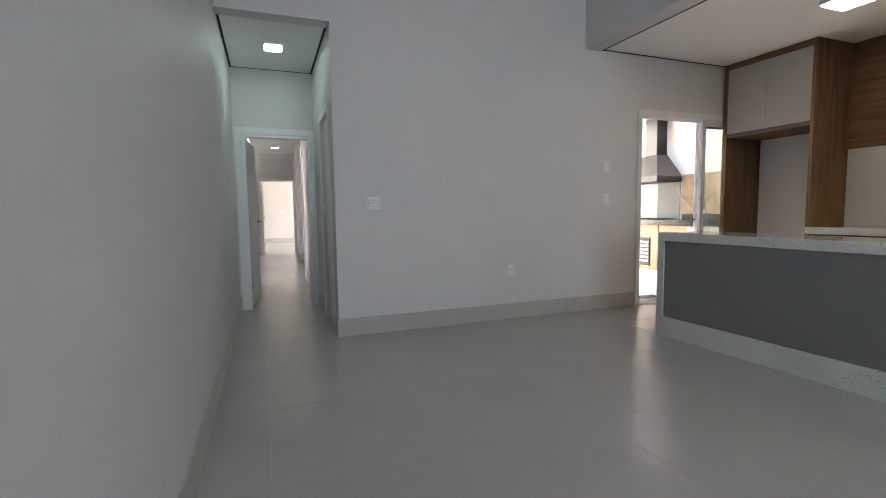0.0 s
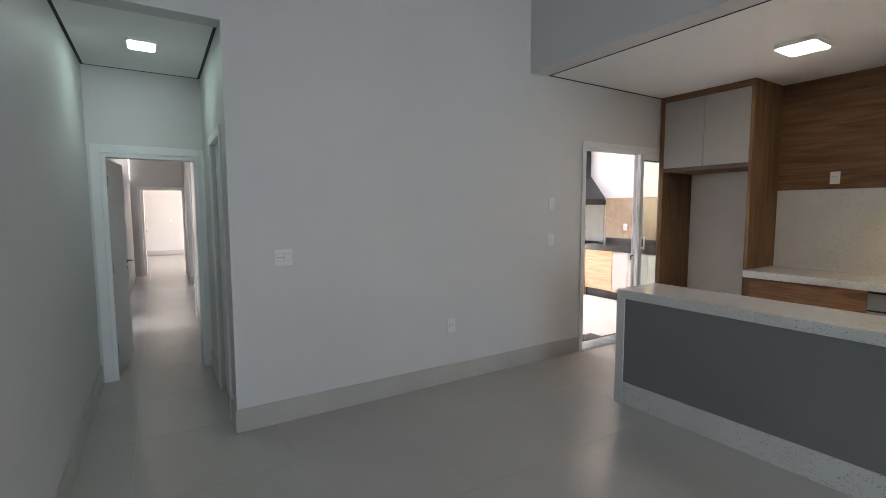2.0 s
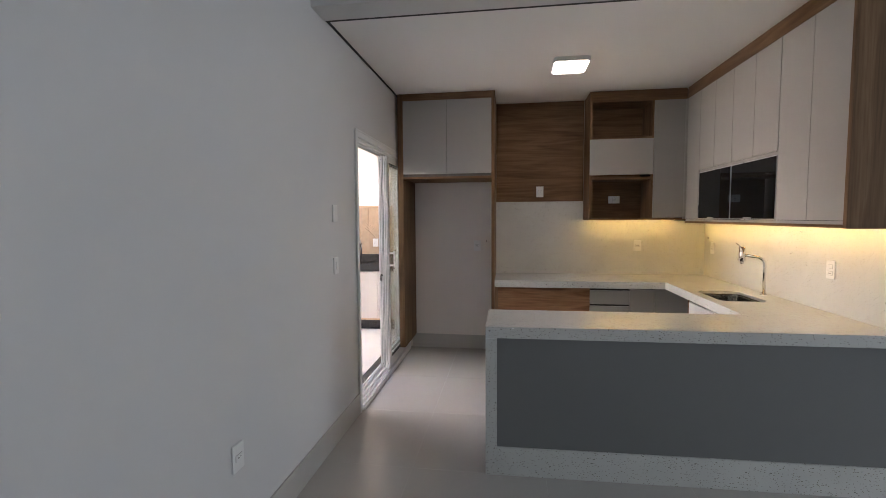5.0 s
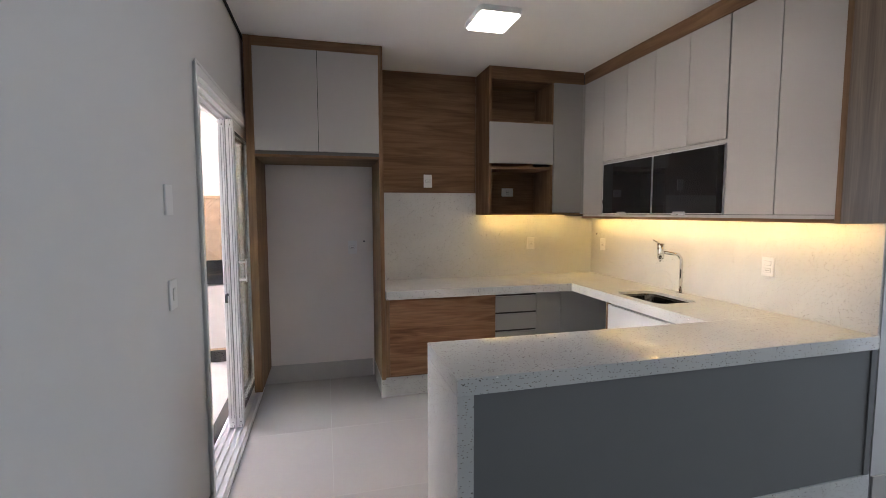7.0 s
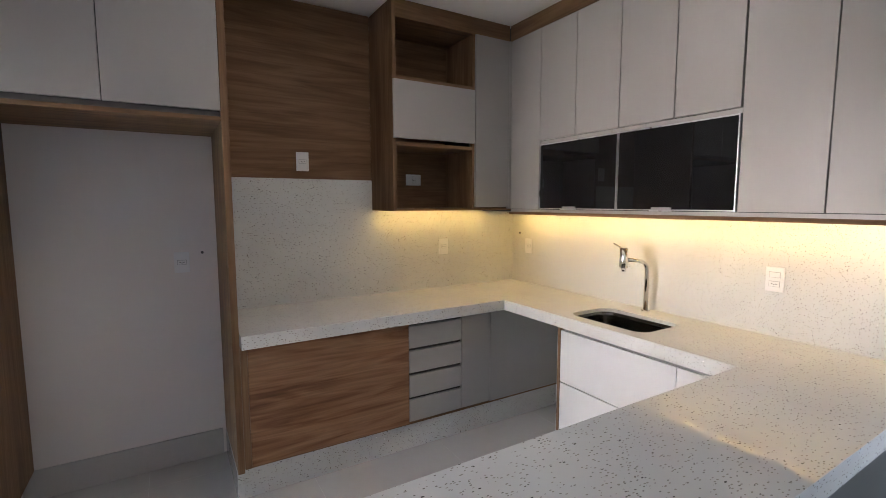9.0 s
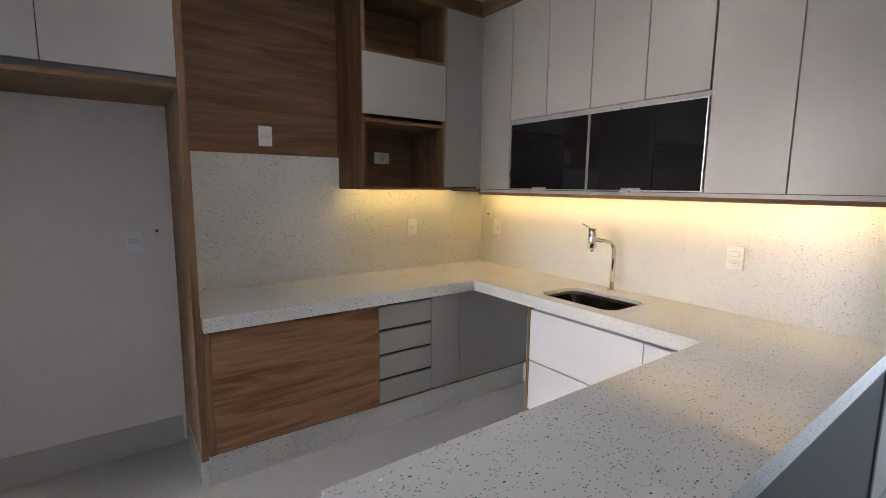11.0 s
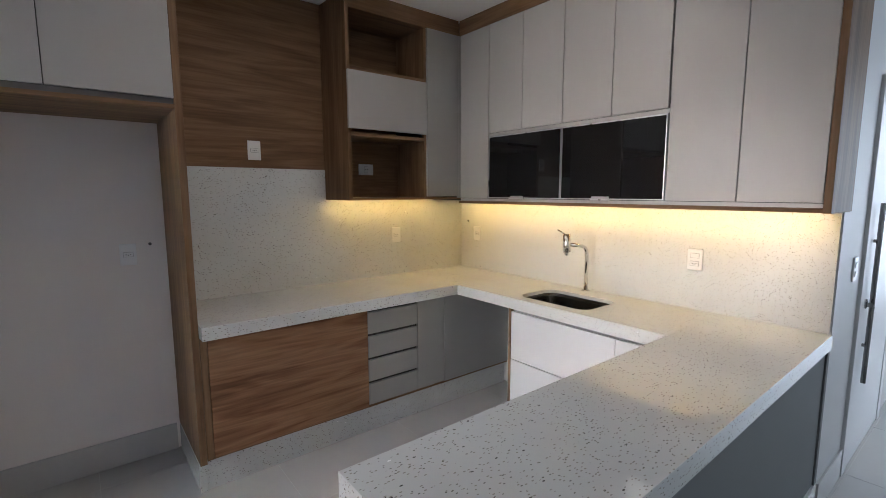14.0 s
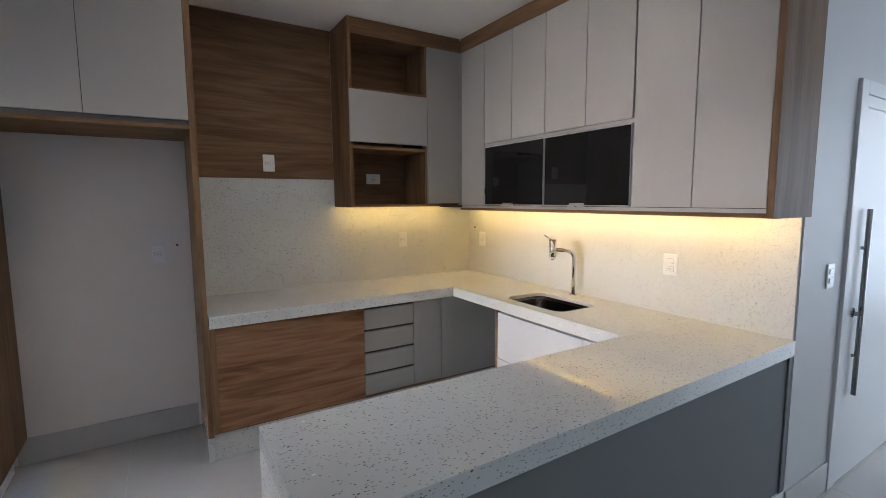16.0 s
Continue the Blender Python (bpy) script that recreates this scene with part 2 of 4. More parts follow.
def part(name, bm, material, parent, label=""):
    ob = new(name, mesh_of(name, bm, material))
    ob.parent, ob.matrix_parent_inverse = parent, placed(parent).inverted()
    return tagged(ob, label)


def thing(name, at, label, category, group="", kind=""):
    ob = new(name)
    ob.empty_display_size = 0.1
    ob.matrix_basis = Matrix.Translation(at)
    return tagged(ob, label, category, group, kind)


def solid(name, bm, material, label, category, group="", kind=""):
    return tagged(new(name, mesh_of(name, bm, material)), label, category, group, kind)


def structure(name, bm, material, label, category):
    return solid(name, bm, material, label, category, kind="structure")


# ---- plan ----
XW, XC, XL, XE = -0.25, 0.62, 3.245, 5.81      # west wall, corridor's east side, entrance wall, kitchen's east wall
YN, YS, YF = 4.20, 0.975, -4.0                 # door wall, sink wall, front wall
ZK, ZL, ZC = 2.765, 3.90, 2.70                  # kitchen, living-room and corridor ceilings
T = 0.15

structure("wall_west", boxes((XW - T, YF - T, 0, XW, 7.75, ZL + 0.1), (XW - T, 7.75, 2.02, XW, 8.55, ZL + 0.1), (XW - T, 8.55, 0, XW, 13.4, ZL + 0.1)), WALL, "smooth off-white painted wall running into the corridor", "wall")
structure("wall_north", boxes((XW, YN, ZC - 0.01, XC, YN + T, ZL + 0.1), (XC, YN, 0, 3.95, YN + T, ZL + 0.1), (3.95, YN, 2.18, 5.76, YN + T, ZL + 0.1), (5.76, YN, 0, XE + T, YN + T, ZL + 0.1)), WALL, "smooth off-white painted wall with corridor and glass door openings", "wall")
structure("wall_east", boxes((XE, YS - T, 0, XE + T, YN, ZL)), LITWALL, "kitchen end wall in wall paint brightened and warmed for missing light", "wall")
structure("wall_sink", boxes((XL, YS - T, 0, XE, YS, ZL)), WALL, "off-white painted kitchen wall behind the sink", "wall")
structure("wall_entrance", boxes((XL, 0.41, 0, XL + T, YS - T, ZL), (XL, -0.48, 2.03, XL + T, 0.41, ZL), (XL, YF, 0, XL + T, -0.48, ZL)), WALL, "off-white painted wall with the entrance door", "wall")
structure("wall_south", boxes((XW - T, YF - T, 2.65, XL + T, YF, ZL + 0.1), (XW, YF - T, 0, 0.0, YF, 2.65), (3.0, YF - T, 0, XL + T, YF, 2.65)), WALL, "off-white painted front wall with an assumed wide window", "wall")
structure("ceiling_living", boxes((XW - T, YF - T, ZL, 3.22, YN, ZL + 0.1), (3.22, YF - T, ZL, XL + T + 0.05, YS, ZL + 0.1)), CEIL, "high white plaster ceiling", "ceiling")
structure("beam", boxes((3.222, YS, ZK - 0.012, 3.42, YN, ZL + 0.1)), WALL, "off-white painted bulkhead over the peninsula", "beam")
structure("ceiling_kitchen", boxes((3.44, YS + 0.016, ZK, XE - 0.016, YN - 0.018, ZK + 0.012), (3.42, YS, ZK + 0.06, XE, YN, ZK + 0.16)), CEIL, "white plaster kitchen ceiling with a shadow gap", "ceiling")
# dark strips fill the gaps round both ceilings in place of their shade
structure("trim", boxes((3.4205, YS + 0.016, ZK - 0.013, 3.4395, YN - 0.018, ZK + 0.02), (3.4205, YN - 0.018, ZK - 0.004, XE, YN - 0.0005, ZK + 0.02)), DARK, "dark strips standing in for shade in the kitchen ceiling gap", "trim")
structure("trim", boxes((XW, YN + T + 0.002, ZC + 0.004, XW + 0.02, 5.8, ZC + 0.02), (XC - 0.02, YN + T + 0.002, ZC + 0.004, XC, 5.8, ZC + 0.02), (XW + 0.02, 5.78, ZC + 0.004, XC - 0.02, 5.8, ZC + 0.02)), DARK, "dark strips standing in for shade in the corridor ceiling gap", "trim")
structure("ceiling_corridor", boxes((XW + 0.02, YN + T + 0.002, ZC + 0.005, XC - 0.02, 5.78, ZC + 0.03), (XW, YN + T, ZC + 0.06, XC + T, 5.92, ZC + 0.16)), CEIL, "white plaster corridor ceiling with a shadow gap", "ceiling")
structure("wall_corridor", boxes((XC, YN + T, 0, XC + T, 4.47, ZC + 0.06), (XC, 4.47, 2.02, XC + T, 5.08, ZC + 0.06), (XC, 5.08, 0, XC + T, 5.8, ZC + 0.06)), WALL, "off-white painted corridor side wall", "wall")
structure("wall_corridor_door", boxes((XW, 5.8, 0, -0.16, 5.92, ZC + 0.06), (-0.16, 5.8, 1.99, 0.575, 5.92, ZC + 0.06), (0.575, 5.8, 0, XC + T, 5.92, ZC + 0.06)), WALL, "off-white painted wall with the corridor door", "wall")
structure("wall_inner_corridor", boxes((0.65, 5.92, 0, 0.80, 8.25, ZC + 0.06), (0.74, 11.43, 0, 4.1, 11.55, ZC + 0.06), (0.80, 11.55, 0, 0.95, 13.4, ZC + 0.06), (0.80, 8.10, 0, 4.1, 8.25, ZC + 0.06), (4.0, 8.25, 2.3, 4.1, 11.43, ZC + 0.06), (4.0, 8.25, 0, 4.1, 9.0, 2.3), (4.0, 10.7, 0, 4.1, 11.43, 2.3), (4.0, 9.0, 0, 4.1, 10.7, 0.7)), WALL, "off-white painted inner corridor walls", "wall")
structure("ceiling_inner_corridor", boxes((XW + 0.02, 5.93, ZC + 0.005, 4.1, 13.38, ZC + 0.06)), CEIL, "white plaster inner corridor ceiling", "ceiling")
structure("wall_bedroom_door", boxes((-2.2, 13.4, 0, -0.06, 13.52, 2.9), (-0.06, 13.4, 1.96, 0.76, 13.52, 2.9), (0.76, 13.4, 0, 3.1, 13.52, 2.9)), WALL, "off-white painted wall with the bedroom door", "wall")
structure("wall_bedroom", boxes((-2.2, 18.9, 0, 3.1, 19.05, 2.9), (-2.2, 13.52, 0, -2.05, 18.9, 2.9), (2.98, 13.52, 2.3, 3.1, 18.9, 2.9), (2.98, 13.52, 0, 3.1, 15.2, 2.3), (2.98, 17.4, 0, 3.1, 18.9, 2.3), (2.98, 15.2, 0, 3.1, 17.4, 0.7)), WALL, "white painted bedroom walls in daylight", "wall")
structure("wall_side_room", boxes((-2.6, 7.1, 0, XW - T, 7.2, 2.8), (-2.6, 9.1, 0, XW - T, 9.2, 2.8), (-2.6, 7.2, 0, -2.5, 7.6, 2.8), (-2.6, 8.7, 0, -2.5, 9.1, 2.8), (-2.6, 7.6, 2.2, -2.5, 8.7, 2.8), (-2.6, 7.6, 0, -2.5, 8.7, 0.9), (-2.6, 7.1, 2.72, XW - T, 9.2, 2.8)), WALL, "white painted side room walls", "wall")
structure("ceiling_bedroom", boxes((-2.2, 13.4, 2.72, 3.1, 19.05, 2.82)), CEIL, "white bedroom ceiling", "ceiling")
structure("ground", boxes((-60, -60, -0.32, 60, 60, -0.12)), PATIO, "pale paved ground round the house", "ground")


# ---- doors ----
def casing(name, parent, axis, at, a0, a1, top, w=0.07, t=0.014):
    """A three-sided flat frame on a wall; axis 'y': the wall is at y = at, facing -y; 'x': at x = at, facing -x."""
    rows = ((a0 - w, 0, a0, top + w), (a1, 0, a1 + w, top + w), (a0, top, a1, top + w))
    for b0, z0, b1, z1 in rows:
        r = (b0, at - t, z0, b1, at + 0.002, z1) if axis == "y" else (at - t, b0, z0, at + 0.002, b1, z1)
        part(name, boxes(r, bevel=0.003), DOORWHITE, parent)


def lever(parent, p, way):
    """A chrome lever handle; way: the lever's direction along the leaf."""
    h = part("handle", tube([(p[0], p[1], p[2]), (p[0] + 0.05, p[1], p[2]), (p[0] + 0.055, p[1] + way * 0.02, p[2]), (p[0] + 0.055, p[1] + way * 0.11, p[2])], 0.009), CHROME, parent, "chrome lever handle")
    part("rose", tube([p, (p[0] + 0.01, p[1], p[2])], 0.026, 20), CHROME, h)
    part("keyhole", tube([(p[0], p[1], p[2] - 0.07), (p[0] + 0.009, p[1], p[2] - 0.07)], 0.02, 18), CHROME, h)


d = thing("door_1", (0.2, 5.8, 0), "white lacquered corridor door standing open with white casing", "door", kind="structure")
casing("casing", d, "y", 5.8, -0.16, 0.575, 1.99)
for b0, b1 in ((-0.16, -0.125), (0.54, 0.575)):
    part("jamb", boxes((b0, 5.8, 0, b1, 5.92, 1.99), bevel=0.002), DOORWHITE, d)
part("jamb_head", boxes((-0.125, 5.8, 1.955, 0.54, 5.92, 1.99), bevel=0.002), DOORWHITE, d)
hinge, tip = Vector((-0.135, 5.915)), Vector((-0.045, 6.56))
way = (tip - hinge).normalized()
side = Vector((-way.y, way.x)) * 0.035
leaf = part("leaf", prism([tuple(hinge), tuple(tip), tuple(tip + side), tuple(hinge + side)], 0.01, 1.95, 0.002), DOORWHITE, d)
lever(leaf, (tip.x - 0.012, tip.y - 0.06, 1.0), -1)
for z in (0.25, 1.0, 1.75):
    part("hinge", tube([(hinge.x + 0.004, hinge.y - 0.012, z - 0.045), (hinge.x + 0.004, hinge.y - 0.012, z + 0.045)], 0.008), SILVER, leaf)
    part("hinge_plate", boxes((-0.1252, 5.868, z - 0.05, -0.1225, 5.905, z + 0.05), bevel=0.0008, steps=1), RAILGREY, d, "dark steel hinge plate")

d = thing("door_2", (XC, 4.8, 0), "closed white side door with white casing in the corridor", "door", kind="structure")
casing("casing", d, "x", XC, 4.47, 5.08, 2.02, 0.06)
part("leaf", boxes((XC + 0.03, 4.47, 0.01, XC + 0.065, 5.08, 2.02), bevel=0.002), DOORWHITE, d)

d = thing("door_3", (0.35, 13.4, 0), "open white bedroom door with white casing", "door", kind="structure")
casing("casing", d, "y", 13.4, -0.06, 0.76, 1.96)
leaf = part("leaf", boxes((-0.055, 13.53, 0.01, -0.02, 14.30, 1.95), bevel=0.002), DOORWHITE, d)
lever(leaf, (-0.02, 14.22, 1.0), -1)

d = thing("door_5", (XW, 9.6, 0), "closed white side door in the inner corridor", "door", kind="structure")
for b0, z0, b1, z1 in ((9.13, 0, 9.2, 2.05), (9.92, 0, 9.99, 2.05), (9.2, 1.98, 9.92, 2.05)):
    part("casing", boxes((XW, b0, z0, XW + 0.014, b1, z1), bevel=0.003), DOORWHITE, d)
part("leaf", boxes((XW, 9.2, 0.008, XW + 0.006, 9.92, 1.98), bevel=0.001), DOORWHITE, d)
structure("trim", boxes((0.632, 8.17, 0, 0.652, 8.262, 2.6), (0.652, 8.25, 0, 0.80, 8.262, 2.6), bevel=0.002), DOORWHITE, "white trim at the wall's end in the inner corridor", "trim")

# entrance door with its long pull handle
d = thing("door_4", (XL, 0, 0), "closed white entrance door with a long steel pull handle", "door", kind="structure")
for b0, z0, b1, z1 in ((0.41, 0, 0.50, 2.095), (-0.57, 0, -0.48, 2.095), (-0.48, 2.03, 0.41, 2.095)):
    part("casing", boxes((XL - 0.016, b0, z0, XL + 0.002, b1, z1), bevel=0.003), DOORWHITE, d)
leaf = part("leaf", boxes((XL - 0.012, -0.475, 0.008, XL + 0.03, 0.405, 1.965), bevel=0.003), DOORWHITE, d)
part("head_panel", boxes((XL - 0.012, -0.475, 1.972, XL + 0.03, 0.405, 2.027), bevel=0.002), DOORWHITE, d)
pull = part("pull_handle", tube([(XL - 0.034, 0.318, 0.49), (XL - 0.034, 0.318, 1.47)], 0.0115, 18), STEEL, leaf, "brushed steel pull bar")
for z in (0.70, 1.27):
    part("standoff", tube([(XL - 0.012, 0.318, z), (XL - 0.034, 0.318, z)], 0.009), STEEL, pull)
lock = part("lock", tube([(XL - 0.012, 0.385, 0.94), (XL - 0.022, 0.385, 0.94)], 0.026, 20), CHROME, leaf)
part("key", boxes((XL - 0.05, 0.383, 0.925, XL - 0.022, 0.387, 0.948), (XL - 0.054, 0.377, 0.87, XL - 0.05, 0.395, 0.93)), STEEL, lock)

# ---- skirting ----
SK, TH = 0.158, 0.011
def skirt(x0, y0, x1, y1):
    structure("baseboard", boxes((x0, y0, 0, x1, y1, SK), bevel=0.0008, steps=1), SKIRT, "beige porcelain skirting strip along the wall", "baseboard")


for k in range(5):
    a = XC - TH + k * 0.795
    skirt(a, YN - TH, min(a + 0.7945, 3.945), YN)
for k in range(12):
    a = YF + k * 0.82
    skirt(XW, a, XW + TH, min(a + 0.8195, 5.784))
skirt(XC - TH, YN, XC, 4.408)
skirt(XC - TH, 5.142, XC, 5.784)
skirt(XL - TH, 0.502, XL, YS - 0.002)
skirt(XE - TH, 3.238, XE, 4.17)
skirt(4.72, YS, XE - 0.6, YS + TH)
skirt(0.738, 11.43 - TH, 4.0, 11.43)
skirt(XW, 5.93, XW + TH, 7.75)
skirt(XW, 8.55, XW + TH, 9.13)
skirt(XW, 9.99, XW + TH, 13.38)
skirt(0.65 - TH, 5.93, 0.65, 8.16)
skirt(-2.0, 18.9 - TH, 2.9, 18.9)

# ---- sliding glass door ----
s = thing("window_1", (4.85, YN, 0), "white aluminium sliding glass door slid open to the patio", "sliding door", kind="structure")
X0, X1, ZT = 3.945, 5.76, 2.18
for b0, b1 in ((X0, X0 + 0.05), (X1 - 0.032, X1)):
    part("jamb", boxes((b0, YN - 0.012, 0.0, b1, YN + T + 0.01, ZT), bevel=0.002), ALU, s)
    part("jamb_lip", boxes((b0 - 0.012 if b0 == X0 else b0, YN - 0.018, 0.0, b0 + 0.012 if b0 == X0 else b1 + 0.012, YN - 0.0125, ZT + 0.012), bevel=0.001), ALU, s)
part("head", boxes((X0 + 0.05, YN - 0.012, 2.135, X1 - 0.032, YN + T + 0.01, ZT), (X0, YN - 0.018, ZT, X1, YN - 0.0125, ZT + 0.012), bevel=0.0015), ALU, s)
for y in (YN + 0.012, YN + 0.062, YN + 0.112):
    part("head_rail", boxes((X0 + 0.05, y, 2.115, X1 - 0.032, y + 0.006, 2.135)), ALU, s)
part("sill", boxes((X0 + 0.05, YN - 0.03, 0.0, X1 - 0.032, YN + T + 0.01, 0.012), bevel=0.002), ALU, s)
for y in (YN - 0.012, YN + 0.024, YN + 0.062, YN + 0.1, YN + 0.136):
    part("track", boxes((X0 + 0.05, y, 0.012, X1 - 0.032, y + 0.006, 0.027)), ALU, s)


def sliding_leaf(x0, x1, y):
    st, th = 0.06, 0.045
    leaf = part("leaf", boxes((x0, y, 0.028, x0 + st, y + th, 2.115), (x1 - st, y, 0.028, x1, y + th, 2.115), (x0 + st, y, 0.028, x1 - st, y + th, 0.028 + 0.085), (x0 + st, y, 2.055, x1 - st, y + th, 2.115), bevel=0.003), ALU, s)
    part("glass", boxes((x0 + st - 0.003, y + 0.014, 0.11, x1 - st + 0.003, y + 0.02, 2.058)), PANE, leaf).visible_shadow = False
    part("gasket", boxes((x0 + st, y + 0.006, 0.113, x0 + st + 0.006, y + 0.028, 2.055), (x1 - st - 0.006, y + 0.006, 0.113, x1 - st, y + 0.028, 2.055), (x0 + st + 0.006, y + 0.006, 0.113, x1 - st - 0.006, y + 0.028, 0.119), (x0 + st + 0.006, y + 0.006, 2.049, x1 - st - 0.006, y + 0.028, 2.055)), DARK, leaf)
    # raised grey strips painted as the shade of grooves in the stiles
    for q in (0.016, 0.044):
        part("groove_shade", boxes((x0 + q, y - 0.0006, 0.03, x0 + q + 0.003, y + 0.001, 2.113)), SOCKET, leaf)
        part("groove_shade", boxes((x1 - q - 0.003, y - 0.0006, 0.03, x1 - q, y + 0.001, 2.113)), SOCKET, leaf)
    for q in (0.008, 0.024):
        part("groove_shade", boxes((x0 - 0.0006, y + q, 0.03, x0 + 0.001, y + q + 0.004, 2.113)), SOCKET, leaf)
    for z in (0.05, 2.06):
        part("corner_cap", boxes((x0 - 0.002, y + 0.006, z, x0 - 0.0007, y + 0.03, z + 0.045), bevel=0.0005), PLASTIC, leaf)
        part("screw", tube([(x0 - 0.0015, y + 0.018, z + 0.02), (x0 - 0.0032, y + 0.018, z + 0.02)], 0.004, 10), STEEL, leaf)
    return leaf


leaf = sliding_leaf(4.93, 5.72, YN + 0.012)
h = part("handle", boxes((4.955, YN - 0.03, 1.04, 4.975, YN + 0.012, 1.058), (4.955, YN - 0.03, 1.162, 4.975, YN + 0.012, 1.18), (4.955, YN - 0.038, 1.03, 4.975, YN - 0.03, 1.19), bevel=0.003), ALU, leaf)
lock = part("lock_plate", boxes((4.936, YN + 0.0095, 0.86, 4.944, YN + 0.0115, 1.02), bevel=0.0005), SILVER, leaf, "slim metal lock plate")
for k in range(5):
    part("screw", tube([(4.94, YN + 0.0095, 0.875 + 0.032 * k), (4.94, YN + 0.0085, 0.875 + 0.032 * k)], 0.0028, 8), DARK, lock)
leaf = sliding_leaf(4.93, 5.72, YN + 0.062)
part("grip", boxes((4.924, YN + 0.07, 1.03, 4.9295, YN + 0.076, 1.19), (4.924, YN + 0.096, 1.03, 4.9295, YN + 0.102, 1.19), (4.924, YN + 0.076, 1.03, 4.9295, YN + 0.096, 1.036), (4.924, YN + 0.076, 1.184, 4.9295, YN + 0.096, 1.19), bevel=0.001), ALU, leaf, "recessed grip frame")
part("cylinder", tube([(4.93, YN + 0.084, 0.955), (4.918, YN + 0.084, 0.955)], 0.011, 16), STEEL, leaf)
part("key", boxes((4.90, YN + 0.082, 0.948, 4.918, YN + 0.086, 0.962), (4.896, YN + 0.075, 0.905, 4.90, YN + 0.093, 0.955), bevel=0.001), STEEL, leaf)
solid("threshold", boxes((X0 + 0.05, YN + T + 0.0125, -0.003, X1 - 0.032, YN + T + 0.085, 0.006), bevel=0.001), GRANITE, "black granite threshold strip outside the sliding door", "threshold", kind="structure")

# ---- assumed front window, unseen behind the walker ----
w = thing("window_2", (1.5, YF, 0), "assumed white aluminium front window, unseen behind the walker", "window", kind="structure")
part("window_frame", boxes((0.0, YF - 0.1, 0, 0.06, YF - 0.04, 2.65), (2.94, YF - 0.1, 0, 3.0, YF - 0.04, 2.65), (0.06, YF - 0.1, 2.59, 2.94, YF - 0.04, 2.65), (0.06, YF - 0.1, 0, 2.94, YF - 0.04, 0.06), (1.47, YF - 0.1, 0.06, 1.53, YF - 0.04, 2.59)), ALU, w)

# ---- kitchen: stone ----
CT, CB = 0.888, 0.820                          # top and underside of the worktop
FRONT_N, FRONT_S = (3.205, 3.180), (3.238, 0.99)


def rounded(x0, y0, x1, y1, r, steps=6):
    pts = []
    for cx, cy, a0 in ((x1 - r, y1 - r, 0), (x0 + r, y1 - r, 90), (x0 + r, y0 + r, 180), (x1 - r, y0 + r, 270)):
        pts += [(cx + r * math.cos(radians(a0 + 90 * i / steps)), cy + r * math.sin(radians(a0 + 90 * i / steps))) for i in range(steps + 1)]
    return pts


SINK = (4.185, 1.165, 4.675, 1.492)
top = thing("worktop", (4.4, 1.3, CB), "polished white speckled quartz worktop in a U shape", "worktop")


def pierced(outline, hole, z0, z1):
    """A slab with one hole through it and eased edges."""
    bm = bmesh.new()
    rim = []
    for pts in (outline, hole):
        vs = [bm.verts.new((x, y, z0)) for x, y in pts]
        rim += [bm.edges.new((vs[i], vs[(i + 1) % len(vs)])) for i in range(len(vs))]
    bmesh.ops.triangle_fill(bm, use_beauty=True, use_dissolve=False, edges=rim)
    out = bmesh.ops.extrude_face_region(bm, geom=bm.faces[:])
    bmesh.ops.translate(bm, vec=(0, 0, z1 - z0), verts=[g for g in out["geom"] if isinstance(g, bmesh.types.BMVert)])
    bmesh.ops.recalc_face_normals(bm, faces=bm.faces[:])
    sharp = [e for e in bm.edges if len(e.link_faces) == 2 and e.calc_face_angle() > 1.0 and not (abs(e.verts[0].co.z - e.verts[1].co.z) < 0.001 and e.verts[0].co.x == e.verts[1].co.x)]
    bmesh.ops.bevel(bm, geom=sharp, offset=0.0015, segments=2, affect="EDGES", profile=0.5)
    return bm


part("peninsula_slab", prism([FRONT_S, (3.7068, 0.99), (3.7068, 1.572), (3.703, 3.182), FRONT_N], CB, CT, 0.0015), QUARTZ, top)
part("sink_slab", pierced([(3.7072, 0.99), (5.1618, 0.99), (5.1618, 1.575), (3.7072, 1.572)], rounded(*SINK, 0.07), CB, CT), QUARTZ, top)
part("east_slab", prism([(5.1622, 0.99), (5.794, 0.99), (5.794, 3.188), (5.147, 3.188), (5.1622, 1.575)], CB, CT, 0.0015), QUARTZ, top)

s = thing("backsplash", (5.79, 1.0, CT), "white speckled quartz backsplash above the worktop", "backsplash")
part("slab", boxes((5.794, 2.242, CT - 0.05, XE, 3.189, 1.682), (5.794, 0.99, CT - 0.05, XE, 2.242, 1.478)), HONED, s)
part("slab", boxes((3.25, YS, CT - 0.05, 5.794, 0.99, 1.455), bevel=0.001, steps=1), HONED, s)


# ---- kitchen: cabinets ----
def slab_x(x, y0, y1, z0, z1, t=0.018, b=0.0015):
    """A door or drawer front on a plane that faces -x."""
    return boxes((x, min(y0, y1), z0, x + t, max(y0, y1), z1), bevel=b)


def slab_y(y, x0, x1, z0, z1, t=0.018, b=0.0015):
    """A door or drawer front on a plane that faces +y."""
    return boxes((min(x0, x1), y - t, z0, max(x0, x1), y, z1), bevel=b)


G = 0.0018
# peninsula
c = thing("peninsula_base", (3.45, 2.1, 0), "peninsula with slate grey panel and white quartz end", "kitchen peninsula")
def lean(y, dx=0.0):
    k = (FRONT_N[1] - y) / (FRONT_N[1] - FRONT_S[1])
    return (FRONT_N[0] + k * (FRONT_S[0] - FRONT_N[0]) + dx, y)


